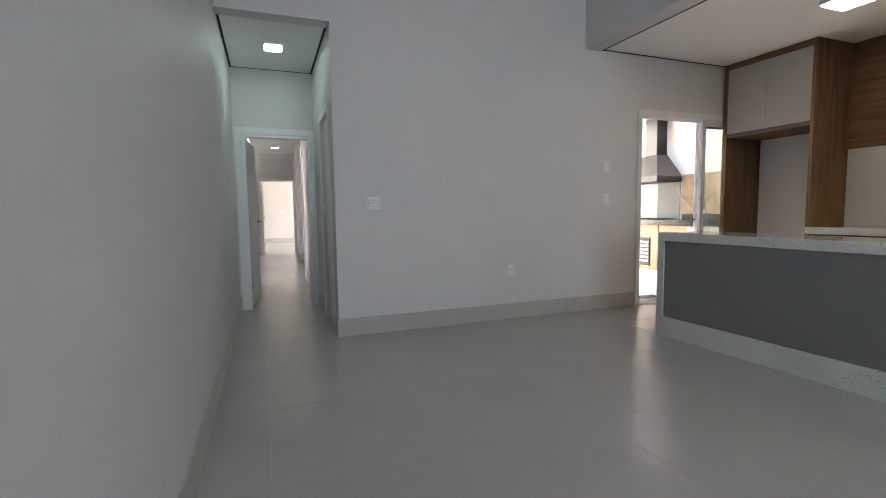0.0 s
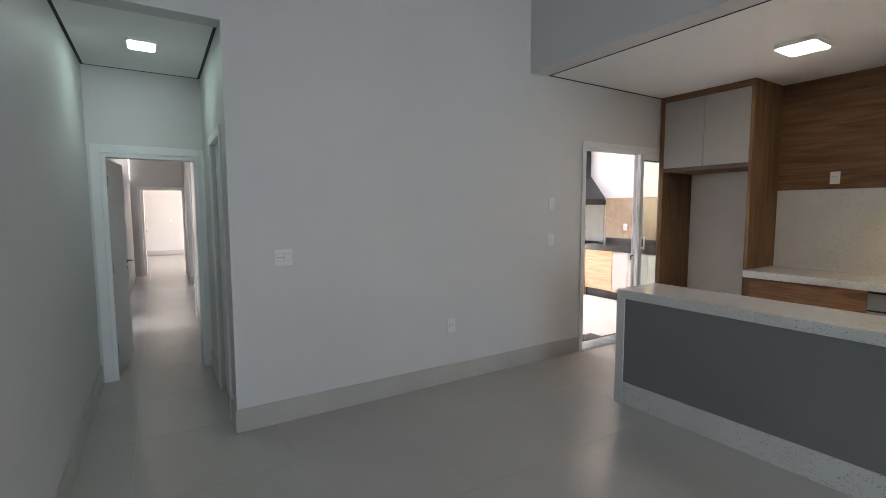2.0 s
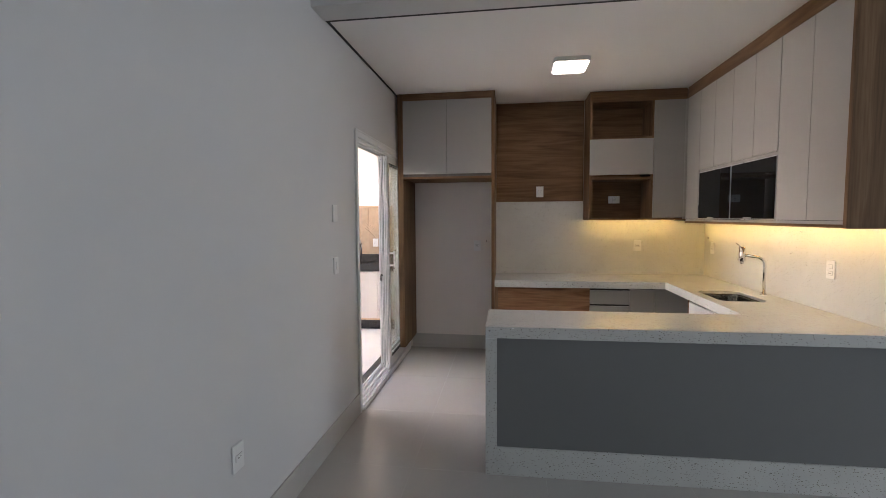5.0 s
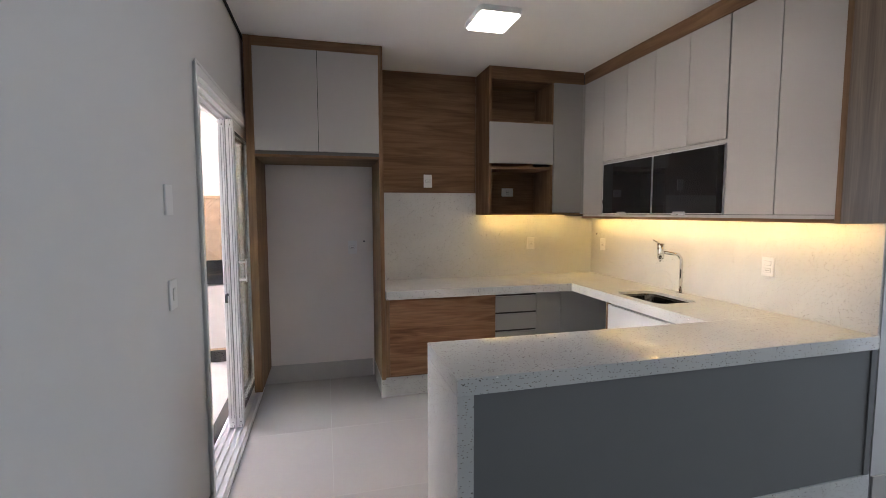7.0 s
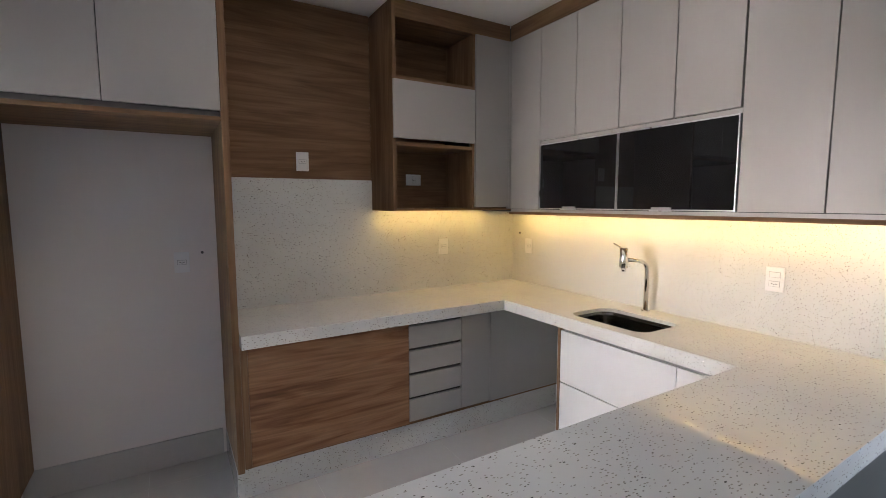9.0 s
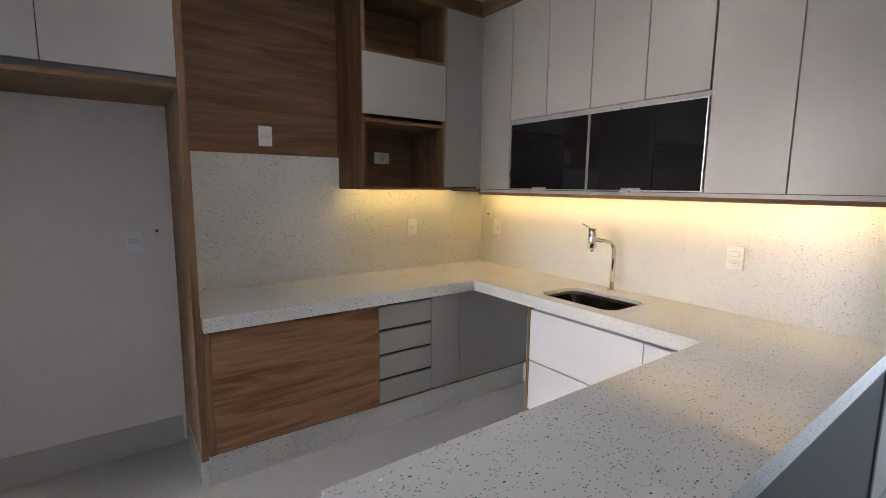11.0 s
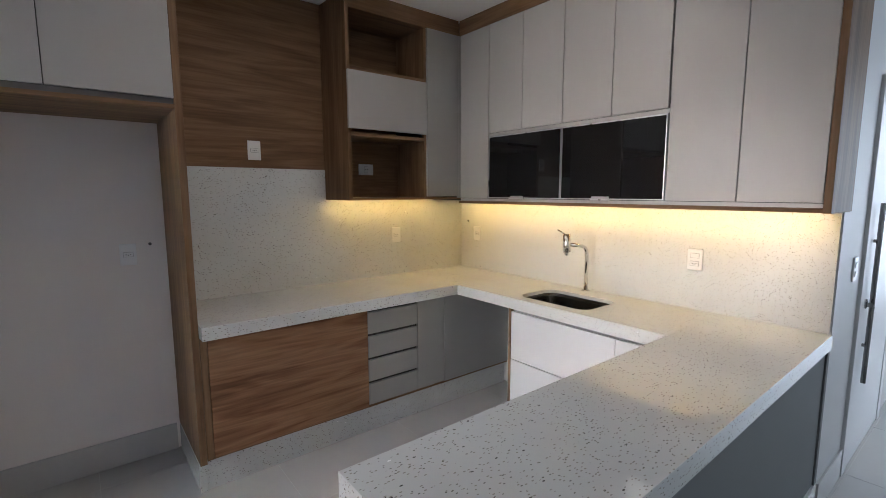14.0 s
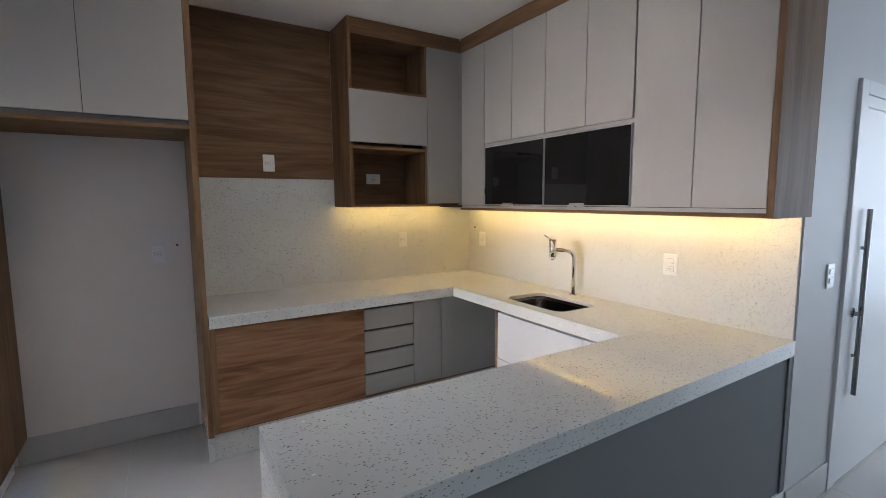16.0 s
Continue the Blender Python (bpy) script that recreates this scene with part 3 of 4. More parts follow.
part("end_panel", prism([FRONT_N, lean(3.114), (3.703, 3.114), (3.703, 3.182)], 0.0, CB - 0.0005, 0.0015), QUARTZ, c, "white speckled quartz waterfall end")
part("front_panel", prism([lean(3.1135, 0.012), lean(1.03, 0.012), lean(1.03, 0.03), lean(3.1135, 0.03)], 0.1705, CB - 0.0005), SLATE, c, "plain slate grey panel")
part("plinth", prism([lean(3.1135, 0.0015), lean(0.99, 0.0015), lean(0.99, 0.03), lean(3.1135, 0.03)], 0.0, 0.17, 0.0015), QUARTZ, c, "white speckled quartz plinth")
part("end_strip", prism([lean(1.0295, 0.004), lean(0.992, 0.004), lean(0.992, 0.03), lean(1.0295, 0.03)], 0.1705, CB - 0.0005, 0.001), SLATE, c)
part("body", boxes((3.272, 0.995, 0.12, 3.665, 3.113, CB - 0.002)), GREY, c)
for k in range(4):
    part("door", boxes((3.666, 1.62 + k * 0.37, 0.17, 3.684, 1.62 + k * 0.37 + 0.366, 0.80), bevel=0.0015), GREY, c)

for y, z in ((2.643, 0.122), (1.171, 0.145)):
    px, _ = lean(y, 0.0015)
    part("plug", tube([(px + 0.002, y, z), (px - 0.002, y, z)], 0.006, 12), SILVER, c, "small metal plug")

# east base run
XB = 5.212
c = thing("base_cabinet", (5.5, 2.7, 0), "base cabinet with one wide wood-grain front on a quartz plinth", "cabinet")
part("body", boxes((XB + 0.02, 2.258, 0.175, 5.79, 3.187, CB - 0.002)), WOODX, c)
part("filler", slab_x(XB, 3.1885, 3.158, 0.178, CB - 0.004), WOODZ, c)
part("front", slab_x(XB, 3.155, 2.2585, 0.185, CB - 0.008), WOODF, c, "wide front with flowing wood grain")
c = thing("drawer_cabinet", (5.5, 2.07, 0), "base cabinet with four grey handleless drawers", "cabinet")
# near-black carcasses and rails paint the shade into gaps between fronts
part("body", boxes((XB + 0.03, 1.882, 0.175, 5.79, 2.256, CB - 0.002)), DARK, c)
for k in range(4):
    z = 0.195 + k * 0.1535
    part("drawer", slab_x(XB, 2.2555, 1.8835, z, z + 0.136), GREY, c)
    part("drawer_rail", boxes((XB + 0.022, 1.884, z + 0.137, XB + 0.029, 2.255, z + 0.153)), DARK, c)
c = thing("base_cabinet", (5.5, 1.76, 0), "narrow base cabinet with a grey door", "cabinet")
part("body", boxes((XB + 0.02, 1.652, 0.175, 5.79, 1.88, CB - 0.002)), DARK, c)
part("door", slab_x(XB, 1.8805, 1.6525, 0.195, CB - 0.016), GREY, c)
c = thing("corner_cabinet", (5.5, 1.3, 0), "blind corner cabinet with a plain grey panel", "cabinet")
part("body", boxes((XB + 0.02, 0.995, 0.175, 5.79, 1.65, CB - 0.002)), DARK, c)
part("panel", slab_x(XB, 1.6495, 0.992, 0.19, CB - 0.004), GREY, c)
solid("plinth", boxes((XB + 0.045, 0.99, 0.0, XB + 0.06, 3.187, 0.172), bevel=0.0015), QUARTZ, "white speckled quartz plinth under the base cabinets", "plinth")
solid("cabinet_rail", boxes((XB + 0.012, 0.995, 0.1735, XB + 0.045, 3.158, 0.186)), WOODY, "wood-grain rail above the plinth", "rail")

# sink cabinet
YB = 1.535
c = thing("sink_cabinet", (4.2, 1.3, 0), "white sink cabinet with two drawers, a door and wood edges", "cabinet")
part("side_panel", boxes((4.690, 0.995, 0.158, 4.708, YB + 0.002, CB - 0.002), bevel=0.001), WOODZ, c)
part("side_lining", boxes((4.7082, 0.995, 0.158, 4.7115, YB, CB - 0.002)), WHITE, c)
part("bottom", boxes((3.72, 0.995, 0.158, 4.69, YB + 0.002, 0.176), bevel=0.001), WOODX, c)
part("rail", boxes((3.72, YB - 0.035, CB - 0.032, 4.69, YB - 0.028, CB - 0.002)), SOCKET, c)
part("drawer", slab_y(YB, 4.687, 3.980, 0.487, 0.792), WHITE, c)
part("drawer", slab_y(YB, 4.687, 3.980, 0.180, 0.480), WHITE, c)
part("door", slab_y(YB, 3.976, 3.735, 0.180, 0.792), WHITE, c)
part("back", boxes((3.72, 1.0, 0.176, 4.69, 1.012, 0.6)), WHITE, c)
# dark strip behind the drawers, painted as the shade between them
part("gap", boxes((3.735, YB - 0.03, 0.479, 4.687, YB - 0.02, 0.488)), DARK, c)
part("plinth", boxes((3.72, YB - 0.05, 0.0, 4.702, YB - 0.035, 0.157), (4.687, 0.995, 0.0, 4.702, YB - 0.05, 0.157), bevel=0.001), QUARTZ, c, "white speckled quartz plinth")

# sink bowl and tap
bm = bmesh.new()
rings = []
for inset, z in ((0.0005, CT - 0.022), (0.003, CT - 0.022), (0.006, CT - 0.04), (0.014, CB - 0.15), (0.03, CB - 0.172), (0.10, CB - 0.178)):
    rings.append([bm.verts.new((x, y, z)) for x, y in rounded(SINK[0] + inset, SINK[1] + inset, SINK[2] - inset, SINK[3] - inset, max(0.03, 0.075 - inset * 0.4))])
for r0, r1 in zip(rings, rings[1:]):
    for i in range(len(r0)):
        bm.faces.new((r0[i], r0[(i + 1) % len(r0)], r1[(i + 1) % len(r0)], r1[i])).smooth = True
bm.faces.new(rings[-1])
bmesh.ops.solidify(bm, geom=bm.faces[:], thickness=0.0012)
c = thing("sink", (4.45, 1.34, CB), "stainless steel undermount sink bowl", "sink")
part("bowl", bm, STEEL, c)
part("drain", tube([(4.45, 1.34, CB - 0.179), (4.45, 1.34, CB - 0.172)], 0.045, 24), CHROME, c)

TX, TY, HX, HY = 4.475, 1.065, 4.53, 1.205
c = thing("tap", (TX, TY, CT), "chrome kitchen tap with a swivel spout and round head", "tap")
part("base", tube([(TX, TY, CT), (TX, TY, CT + 0.012)], 0.026, 24), CHROME, c)
ux, uy = Vector((HX - TX, HY - TY)).normalized()
arc = [(TX, TY, CT + 0.012), (TX, TY, 1.13)] + [(TX + ux * 0.055 * (1 - math.cos(radians(k))), TY + uy * 0.055 * (1 - math.cos(radians(k))), 1.13 + 0.06 * math.sin(radians(k))) for k in range(15, 91, 15)] + [(HX - ux * 0.02, HY - uy * 0.02, 1.20)]
part("spout", tube(arc, 0.0125, 16), CHROME, c)
head = part("head", tube([(HX, HY, 1.155), (HX, HY, 1.20), (HX, HY, 1.268)], 0.025, 24), CHROME, c)
part("nozzle", tube([(HX, HY, 1.132), (HX, HY, 1.158)], 0.014, 18), CHROME, head)
part("lever", tube([(HX + 0.01, HY + 0.008, 1.266), (HX + 0.06, HY + 0.018, 1.290)], 0.0045, 10), CHROME, head)

# tall niche unit for the fridge
XN = 5.215
c = thing("fridge_niche_cabinet", (5.53, 3.69, 0), "wood-grain fridge niche with two greige doors above", "cabinet")
part("side_panel", boxes((XN, 4.121, 0.155, XE - 0.002, 4.176, ZK - 0.002), bevel=0.001), WOODZ, c)
part("side_panel", boxes((XN, 3.19, 0.16, XE - 0.002, 3.222, ZK - 0.002), bevel=0.001), WOODZ, c)
part("top_band", boxes((XN + 0.004, 3.222, 2.695, XN + 0.024, 4.121, ZK - 0.002)), WOODY, c)
part("shelf", boxes((XN + 0.002, 3.222, 1.911, XE - 0.002, 4.121, 1.931), bevel=0.001), WOODY, c)
part("body", boxes((XN + 0.025, 3.223, 1.932, XE - 0.004, 4.120, ZK - 0.004)), DARK, c)
part("profile", boxes((XN + 0.014, 3.224, 1.9325, XN + 0.022, 4.119, 1.956)), RAILGREY, c, "dark grey recessed grip profile")
part("door", slab_x(XN, 4.119, 3.6745, 1.958, 2.692), GREIGE, c)
part("door", slab_x(XN, 3.6705, 3.2235, 1.958, 2.692), GREIGE, c)
part("plinth", boxes((XN + 0.03, 3.1885, 0.0, XE - 0.014, 3.224, 0.159), bevel=0.001), QUARTZ, c, "white speckled quartz foot")

solid("wall_panel", boxes((5.796, 2.245, 1.684, XE, 3.189, ZK - 0.002), bevel=0.001), WOODY, "wood-grain wall panel above the backsplash", "wall panel")

# open shelf unit on the east wall
XO = 5.443
c = thing("shelf_cabinet", (5.62, 1.9, 1.45), "wall cabinet with two open wood niches, flap and door", "cabinet")
part("side_panel", boxes((XO, 2.216, 1.478, XE - 0.0145, 2.241, ZK - 0.002), bevel=0.001), WOODZ, c)
part("side_panel", boxes((XO + 0.001, 1.626, 1.495, XE - 0.016, 1.646, 2.653), bevel=0.001), WOODZ, c)
part("top_band", boxes((XO + 0.001, 1.326, 2.655, XE - 0.016, 2.216, ZK - 0.002)), WOODY, c)
part("shelf", boxes((XO + 0.001, 1.646, 2.291, XE - 0.016, 2.216, 2.311), bevel=0.001), WOODY, c)
part("shelf", boxes((XO + 0.001, 1.646, 1.888, XE - 0.016, 2.216, 1.91), bevel=0.001), WOODY, c)
part("bottom", boxes((XO + 0.001, 1.29, 1.478, XE - 0.016, 2.216, 1.4945), bevel=0.001), WOODY, c)
part("back", boxes((XE - 0.0155, 1.3, 1.479, XE - 0.001, 2.24, ZK - 0.003)), WOODY, c)
part("flap", slab_x(XO - 0.018, 2.24, 1.634, 1.932, 2.286), GREIGE, c)
part("door", slab_x(XO - 0.018, 1.628, 1.344, 1.50, 2.652), GREY, c, "tall warm grey door")
part("box_sides", boxes((XO + 0.02, 1.647, 1.911, XE - 0.03, 1.66, 2.290)), DARK, c)

# upper cabinets along the sink wall
YU = 1.322
c = thing("upper_cabinet", (4.35, 1.15, 1.45), "long run of greige handleless wall cabinets with wood edges", "cabinet")
part("end_panel", boxes((3.222, YS + 0.0005, 1.445, 3.249, YU + 0.004, ZK - 0.002), bevel=0.001), WOODZ, c)
part("bottom", boxes((3.249, 0.992, 1.447, 5.443, YU - 0.002, 1.465), bevel=0.001), WOODX, c)
part("corner_filler", boxes((5.4245, YU - 0.012, 1.487, 5.4425, 1.343, 2.653)), GREIGE, c)
part("top_band", boxes((3.249, YU - 0.02, 2.660, 5.443, YU - 0.002, ZK - 0.002)), WOODX, c)
part("body", boxes((3.25, 0.992, 1.466, 5.793, YU - 0.021, ZK - 0.004)), DARK, c)
part("profile", boxes((3.249, YU - 0.02, 1.466, 5.425, YU - 0.006, 1.484)), GREIGE, c)
part("profile", boxes((3.876, YU - 0.02, 1.912, 5.126, YU - 0.008, 1.934)), GREIGE, c)
for x0, x1, z0 in ((5.424, 5.1285, 1.487), (5.1255, 4.8235, 1.937), (4.8205, 4.5085, 1.937), (4.5055, 4.1875, 1.937), (4.1845, 3.880, 1.937), (3.872, 3.5585, 1.487), (3.5555, 3.251, 1.487)):
    part("door", slab_y(YU, x1 + 0.0007, x0 - 0.0007, z0, 2.656), GREIGE, c)
for x0, x1 in ((5.122, 4.509), (4.505, 3.880)):
    pane = part("glass_door", boxes((x1 + 0.006, YU - 0.012, 1.494, x0 - 0.006, YU - 0.002, 1.904)), BLACKGLASS, c, "black glass flap door in a slim aluminium frame")
    part("frame", boxes((x1, YU - 0.018, 1.488, x1 + 0.006, YU, 1.910), (x0 - 0.006, YU - 0.018, 1.488, x0, YU, 1.910), (x1 + 0.006, YU - 0.018, 1.488, x0 - 0.006, YU, 1.494), (x1 + 0.006, YU - 0.018, 1.904, x0 - 0.006, YU, 1.910)), SILVER, pane)
    m = 0.5 * (x0 + x1) + 0.04
    part("pull_tab", boxes((m - 0.055, YU - 0.004, 1.484, m + 0.055, YU + 0.018, 1.489), (m - 0.055, YU + 0.0005, 1.489, m + 0.055, YU + 0.004, 1.505), bevel=0.001), SILVER, pane)


# ---- under-cabinet light strips ----
def strip(at, x0, y0, x1, y1, z, drop):
    """Diodes on a slim wedge under a cabinet, tilted towards the wall; z: the cabinet's underside; drop: the wedge's depth."""
    c = thing("led_strip", at, "warm white diode strip glowing under the wall cabinets", "led strip", "under-cabinet strips")
    along, pitch = x1 - x0 > y1 - y0, 0.0167
    length, width = (x1 - x0, y1 - y0) if along else (y1 - y0, x1 - x0)

    def at_wedge(q, u, down):
        # q: along the strip; u: 0 at the wall's side, 1 at the room's side
        return (x0 + q, y0 + width * u, z - down) if along else (x1 - width * u, y0 + q, z - down)
    bm = bmesh.new()
    ends = [[bm.verts.new(at_wedge(q, u, d)) for u, d in ((0, 0.0003), (1, 0.0003), (1, 0.0004 + drop))] for q in (0, length)]
    bm.faces.new(ends[0])
    bm.faces.new(ends[1][::-1])
    for i in range(3):
        bm.faces.new((ends[0][i], ends[0][(i + 1) % 3], ends[1][(i + 1) % 3], ends[1][i]))
    bmesh.ops.recalc_face_normals(bm, faces=bm.faces[:])
    part("tape", bm, PLASTIC, c)
    bm = bmesh.new()
    for k in range(int(length / pitch)):
        q = (k + 0.5) * pitch
        bm.faces.new([bm.verts.new(at_wedge(p, u, 0.0007 + drop * u)) for p, u in ((q - 0.006, 0.1), (q + 0.006, 0.1), (q + 0.006, 0.9), (q - 0.006, 0.9))])
    tagged(part("diodes", bm, LED, c, "warm glowing diodes"), kind="stuff")


strip((4.35, 1.1, 1.445), 3.27, 1.083, 5.68, 1.096, 1.4465, 0.0046)
strip((5.7, 1.7, 1.477), 5.690, 1.12, 5.703, 2.21, 1.4775, 0.0020)


# ---- ceiling lamps ----
def ceiling_lamp(x, y, z, w, h, panel, label, deep=0.022):
    c = thing("ceiling_lamp", (x, y, z), label, "ceiling lamp")
    part("housing", prism([(x + a, y + b) for a, b in rounded(-w / 2 - 0.012, -h / 2 - 0.012, w / 2 + 0.012, h / 2 + 0.012, 0.03, 4)], z - deep, z - 0.0005, 0.002), PLASTIC, c)
    part("diffuser", prism([(x + a, y + b) for a, b in rounded(-w / 2, -h / 2, w / 2, h / 2, 0.025, 4)], z - deep - 0.0045, z - deep - 0.0005, 0.001), panel, c, "glowing square panel")


ceiling_lamp(4.515, 2.56, ZK, 0.30, 0.26, PANEL, "square white led panel lit on the kitchen ceiling", 0.036)
ceiling_lamp(0.19, 4.985, ZC + 0.005, 0.16, 0.19, PANELCOOL, "small square led lamp lit on the corridor ceiling")
ceiling_lamp(0.32, 12.1, ZC + 0.005, 0.17, 0.2, PANELHALL, "small square led lamp lit in the inner corridor")


# ---- switches and sockets ----
def plate(kind, label, at, facing, w, h, modules):
    """A wall plate; facing: '-y', '+y' or '-x'; modules: (across, up, width, height, type)."""
    c = thing("wall_" + kind, at, label, kind, "wall plates")
    x, y, z = at

    def slab(a0, z0, a1, z1, t0, t1, b=0.0):
        if facing == "-y":
            r = (x + a0, y - t1, z + z0, x + a1, y - t0, z + z1)
        elif facing == "+y":
            r = (x - a1, y + t0, z + z0, x - a0, y + t1, z + z1)
        else:
            r = (x - t1, y - a1, z + z0, x - t0, y - a0, z + z1)
        return boxes(r, bevel=b)
    part("plate", slab(-w / 2, -h / 2, w / 2, h / 2, 0.0002, 0.009, 0.003), PLASTIC, c)
    for a, u, mw, mh, what in modules:
        p = part(what, slab(a - mw / 2, u - mh / 2, a + mw / 2, u + mh / 2, 0.0092, 0.0125, 0.0015), PLASTIC, c)
        part("edge", slab(a - mw / 2 - 0.0015, u - mh / 2 - 0.0015, a + mw / 2 + 0.0015, u + mh / 2 + 0.0015, 0.0085, 0.0095), SOCKET, p)
        if what == "socket":
            for q in (-0.0095, 0, 0.0095):
                part("hole", slab(a + q - 0.0024, u - 0.0024 - (0.003 if q == 0 else 0), a + q + 0.0024, u + 0.0024 - (0.003 if q == 0 else 0), 0.0125, 0.0129), DARK, p)


ONE = ((0, 0, 0.044, 0.024, "socket"),)
plate("switch", "square white triple light switch plate", (0.957, YN, 1.174), "-y", 0.118, 0.114, ((-0.024, 0.013, 0.046, 0.022, "rocker"), (-0.024, -0.013, 0.046, 0.022, "rocker"), (0.026, 0.0, 0.046, 0.05, "rocker")))
plate("socket", "white wall socket low on the wall", (2.341, YN, 0.50), "-y", 0.08, 0.118, ONE)
plate("switch", "white switch beside the glass door", (3.513, YN, 1.20), "-y", 0.078, 0.112, ((0, 0, 0.022, 0.044, "rocker"),))
plate("blank_plate", "white blank cover plate beside the glass door", (3.513, YN, 1.55), "-y", 0.078, 0.112, ())
plate("socket", "white socket on the wood-grain wall panel", (5.796, 2.71, 1.791), "-x", 0.078, 0.118, ONE)
plate("socket", "white socket on the quartz backsplash", (5.794, 1.67, 1.20), "-x", 0.078, 0.118, ONE)
plate("socket", "white socket on the wall in the fridge niche", (XE, 3.405, 1.193), "-x", 0.078, 0.118, ONE)
plate("socket", "white socket in the open shelf niche", (XE - 0.0156, 1.923, 1.694), "-x", 0.118, 0.078, ((0, 0, 0.024, 0.044, "socket"),))
plate("socket", "white socket on the backsplash near the corner", (5.587, 0.99, 1.187), "+y", 0.078, 0.118, ONE)
plate("socket", "white switch and socket plate on the backsplash", (3.845, 0.99, 1.164), "+y", 0.080, 0.118, ((0, 0.022, 0.044, 0.024, "rocker"), (0, -0.022, 0.044, 0.024, "socket")))
plate("switch", "white double switch beside the entrance door", (XL, 0.665, 1.155), "-x", 0.078, 0.118, ((0, 0.022, 0.044, 0.024, "rocker"), (0, -0.022, 0.044, 0.024, "rocker")))
plate("switch", "white switch on the bedroom wall", (0.62, 18.9, 1.15), "-y", 0.08, 0.118, ((0, 0, 0.022, 0.044, "rocker"),))
c = thing("water_point", (XE, 3.30, 1.245), "small capped water outlet in the fridge niche", "water outlet")
part("cap", tube([(XE, 3.30, 1.245), (XE - 0.012, 3.30, 1.245)], 0.008, 14), RAILGREY, c)
c = thing("water_point", (5.70, 0.99, 1.285), "small capped hole in the backsplash", "water outlet")
part("cap", tube([(5.70, 0.99, 1.285), (5.70, 0.996, 1.285)], 0.008, 14), DARK, c)

# air conditioner connection box high on the wall
c = thing("connection_box", (1.49, YN, 3.26), "open recessed air conditioner connection box", "connection box")
part("frame", boxes((1.325, YN - 0.004, 3.195, 1.655, YN, 3.205), (1.325, YN - 0.004, 3.325, 1.655, YN, 3.335), (1.325, YN - 0.004, 3.205, 1.335, YN, 3.325), (1.645, YN - 0.004, 3.205, 1.655, YN, 3.325)), PLASTIC, c)
part("back", boxes((1.335, YN - 0.002, 3.205, 1.645, YN - 0.0005, 3.325)), SOCKET, c)
part("pipe", tube([(1.36, YN - 0.02, 3.23), (1.48, YN - 0.025, 3.26), (1.56, YN - 0.02, 3.22), (1.62, YN - 0.02, 3.29)], 0.012, 10), DARK, c)

# ---- patio beyond the glass door ----
XP, XQ = 7.10, 6.53
structure("wall_patio", boxes((XP, YN + T, -0.12, XP + T, 10.0, 3.3), (XE + T, YN, -0.12, XP + T, YN + T, 3.3)), RENDERWALL, "white painted patio wall", "wall")
structure("patio_floor", boxes((0.85, YN + T + 0.012, -0.115, XP, 8.05, -0.004), (4.15, 8.05, -0.115, XP, 10.0, -0.004)), PATIO, "pale tiled patio floor", "floor")


# garden side: added white wall that reflects the sun through the glass door
structure("wall_reflector", boxes((1.2, 8.95, -0.12, XP, 9.1, 3.4)), RENDERWALL, "white wall added to bounce sunlight into the kitchen", "wall")
# unseen wall and slab added to keep sun and sky out of the window
structure("wall_blocker", boxes((-1.5, -4.95, -0.12, 4.5, -4.8, 2.758)), RENDERWALL, "unseen added wall that blocks light before the front window", "wall")
structure("sun_blocker", boxes((-1.5, -7.2, 2.76, 4.5, YF - T - 0.002, 2.92)), RENDERWALL, "unseen added slab that keeps sun out of the front window", "roof")
# assumed roof, sized to keep the sun off door, cabinets and hood
structure("patio_roof", boxes((0.86, YN + T + 0.002, 2.76, 6.2, 5.8, 2.92), (6.2, YN + T + 0.002, 2.76, XP, 8.3, 2.92)), RENDERWALL, "white painted roof slab assumed over the patio kitchen to keep sun off", "roof")


def patio_front(y0, y1, z0, z1, material, parent, name="door"):
    return part(name, boxes((XQ, min(y0, y1), z0, XQ + 0.018, max(y0, y1), z1), bevel=0.0015), material, parent)


c = thing("outdoor_cabinet", (6.8, 5.2, 0), "beige outdoor base cabinets with wood edge on a black plinth", "cabinet")
part("body", boxes((XQ + 0.02, 4.42, 0.14, XP - 0.01, 5.80, 0.80)), BEIGE, c)
for k in range(4):
    y = 4.455 + k * 0.3525
    if y + 0.3525 < 5.9:
        patio_front(y + G, min(y + 0.3525 - G, 5.795), 0.155, 0.79, BEIGE, c)
part("edge", boxes((XQ - 0.001, 4.42, 0.135, XQ + 0.018, 5.80, 0.152)), LIGHTWOOD, c)
c = thing("outdoor_drawer_cabinet", (6.8, 6.08, 0), "outdoor cabinet with three pale wood drawers", "cabinet")
part("body", boxes((XQ + 0.02, 5.803, 0.14, XP - 0.01, 6.36, 0.80)), LIGHTWOOD, c)
for z0, z1 in ((0.64, 0.795), (0.475, 0.63), (0.155, 0.465)):
    patio_front(5.806, 6.352, z0, z1, LIGHTWOOD, c, "drawer")
solid("outdoor_plinth", boxes((XQ + 0.05, 4.42, 0.0, XQ + 0.07, 6.37, 0.138)), GRANITE, "black granite plinth under the outdoor cabinets", "plinth")
solid("outdoor_worktop", boxes((XQ - 0.03, 4.40, 0.805, XP, 7.6, 0.893), (XP - 0.02, 4.40, 0.893, XP, 6.38, 0.985), bevel=0.002), GRANITE, "black granite outdoor worktop with upstand", "worktop")
c = thing("barbecue", (6.8, 7.0, 0), "pale wood barbecue base with a louvred steel hatch", "barbecue")
part("body", boxes((XQ, 6.372, 0.0, XP - 0.01, 7.6, 0.803)), LIGHTWOOD, c)
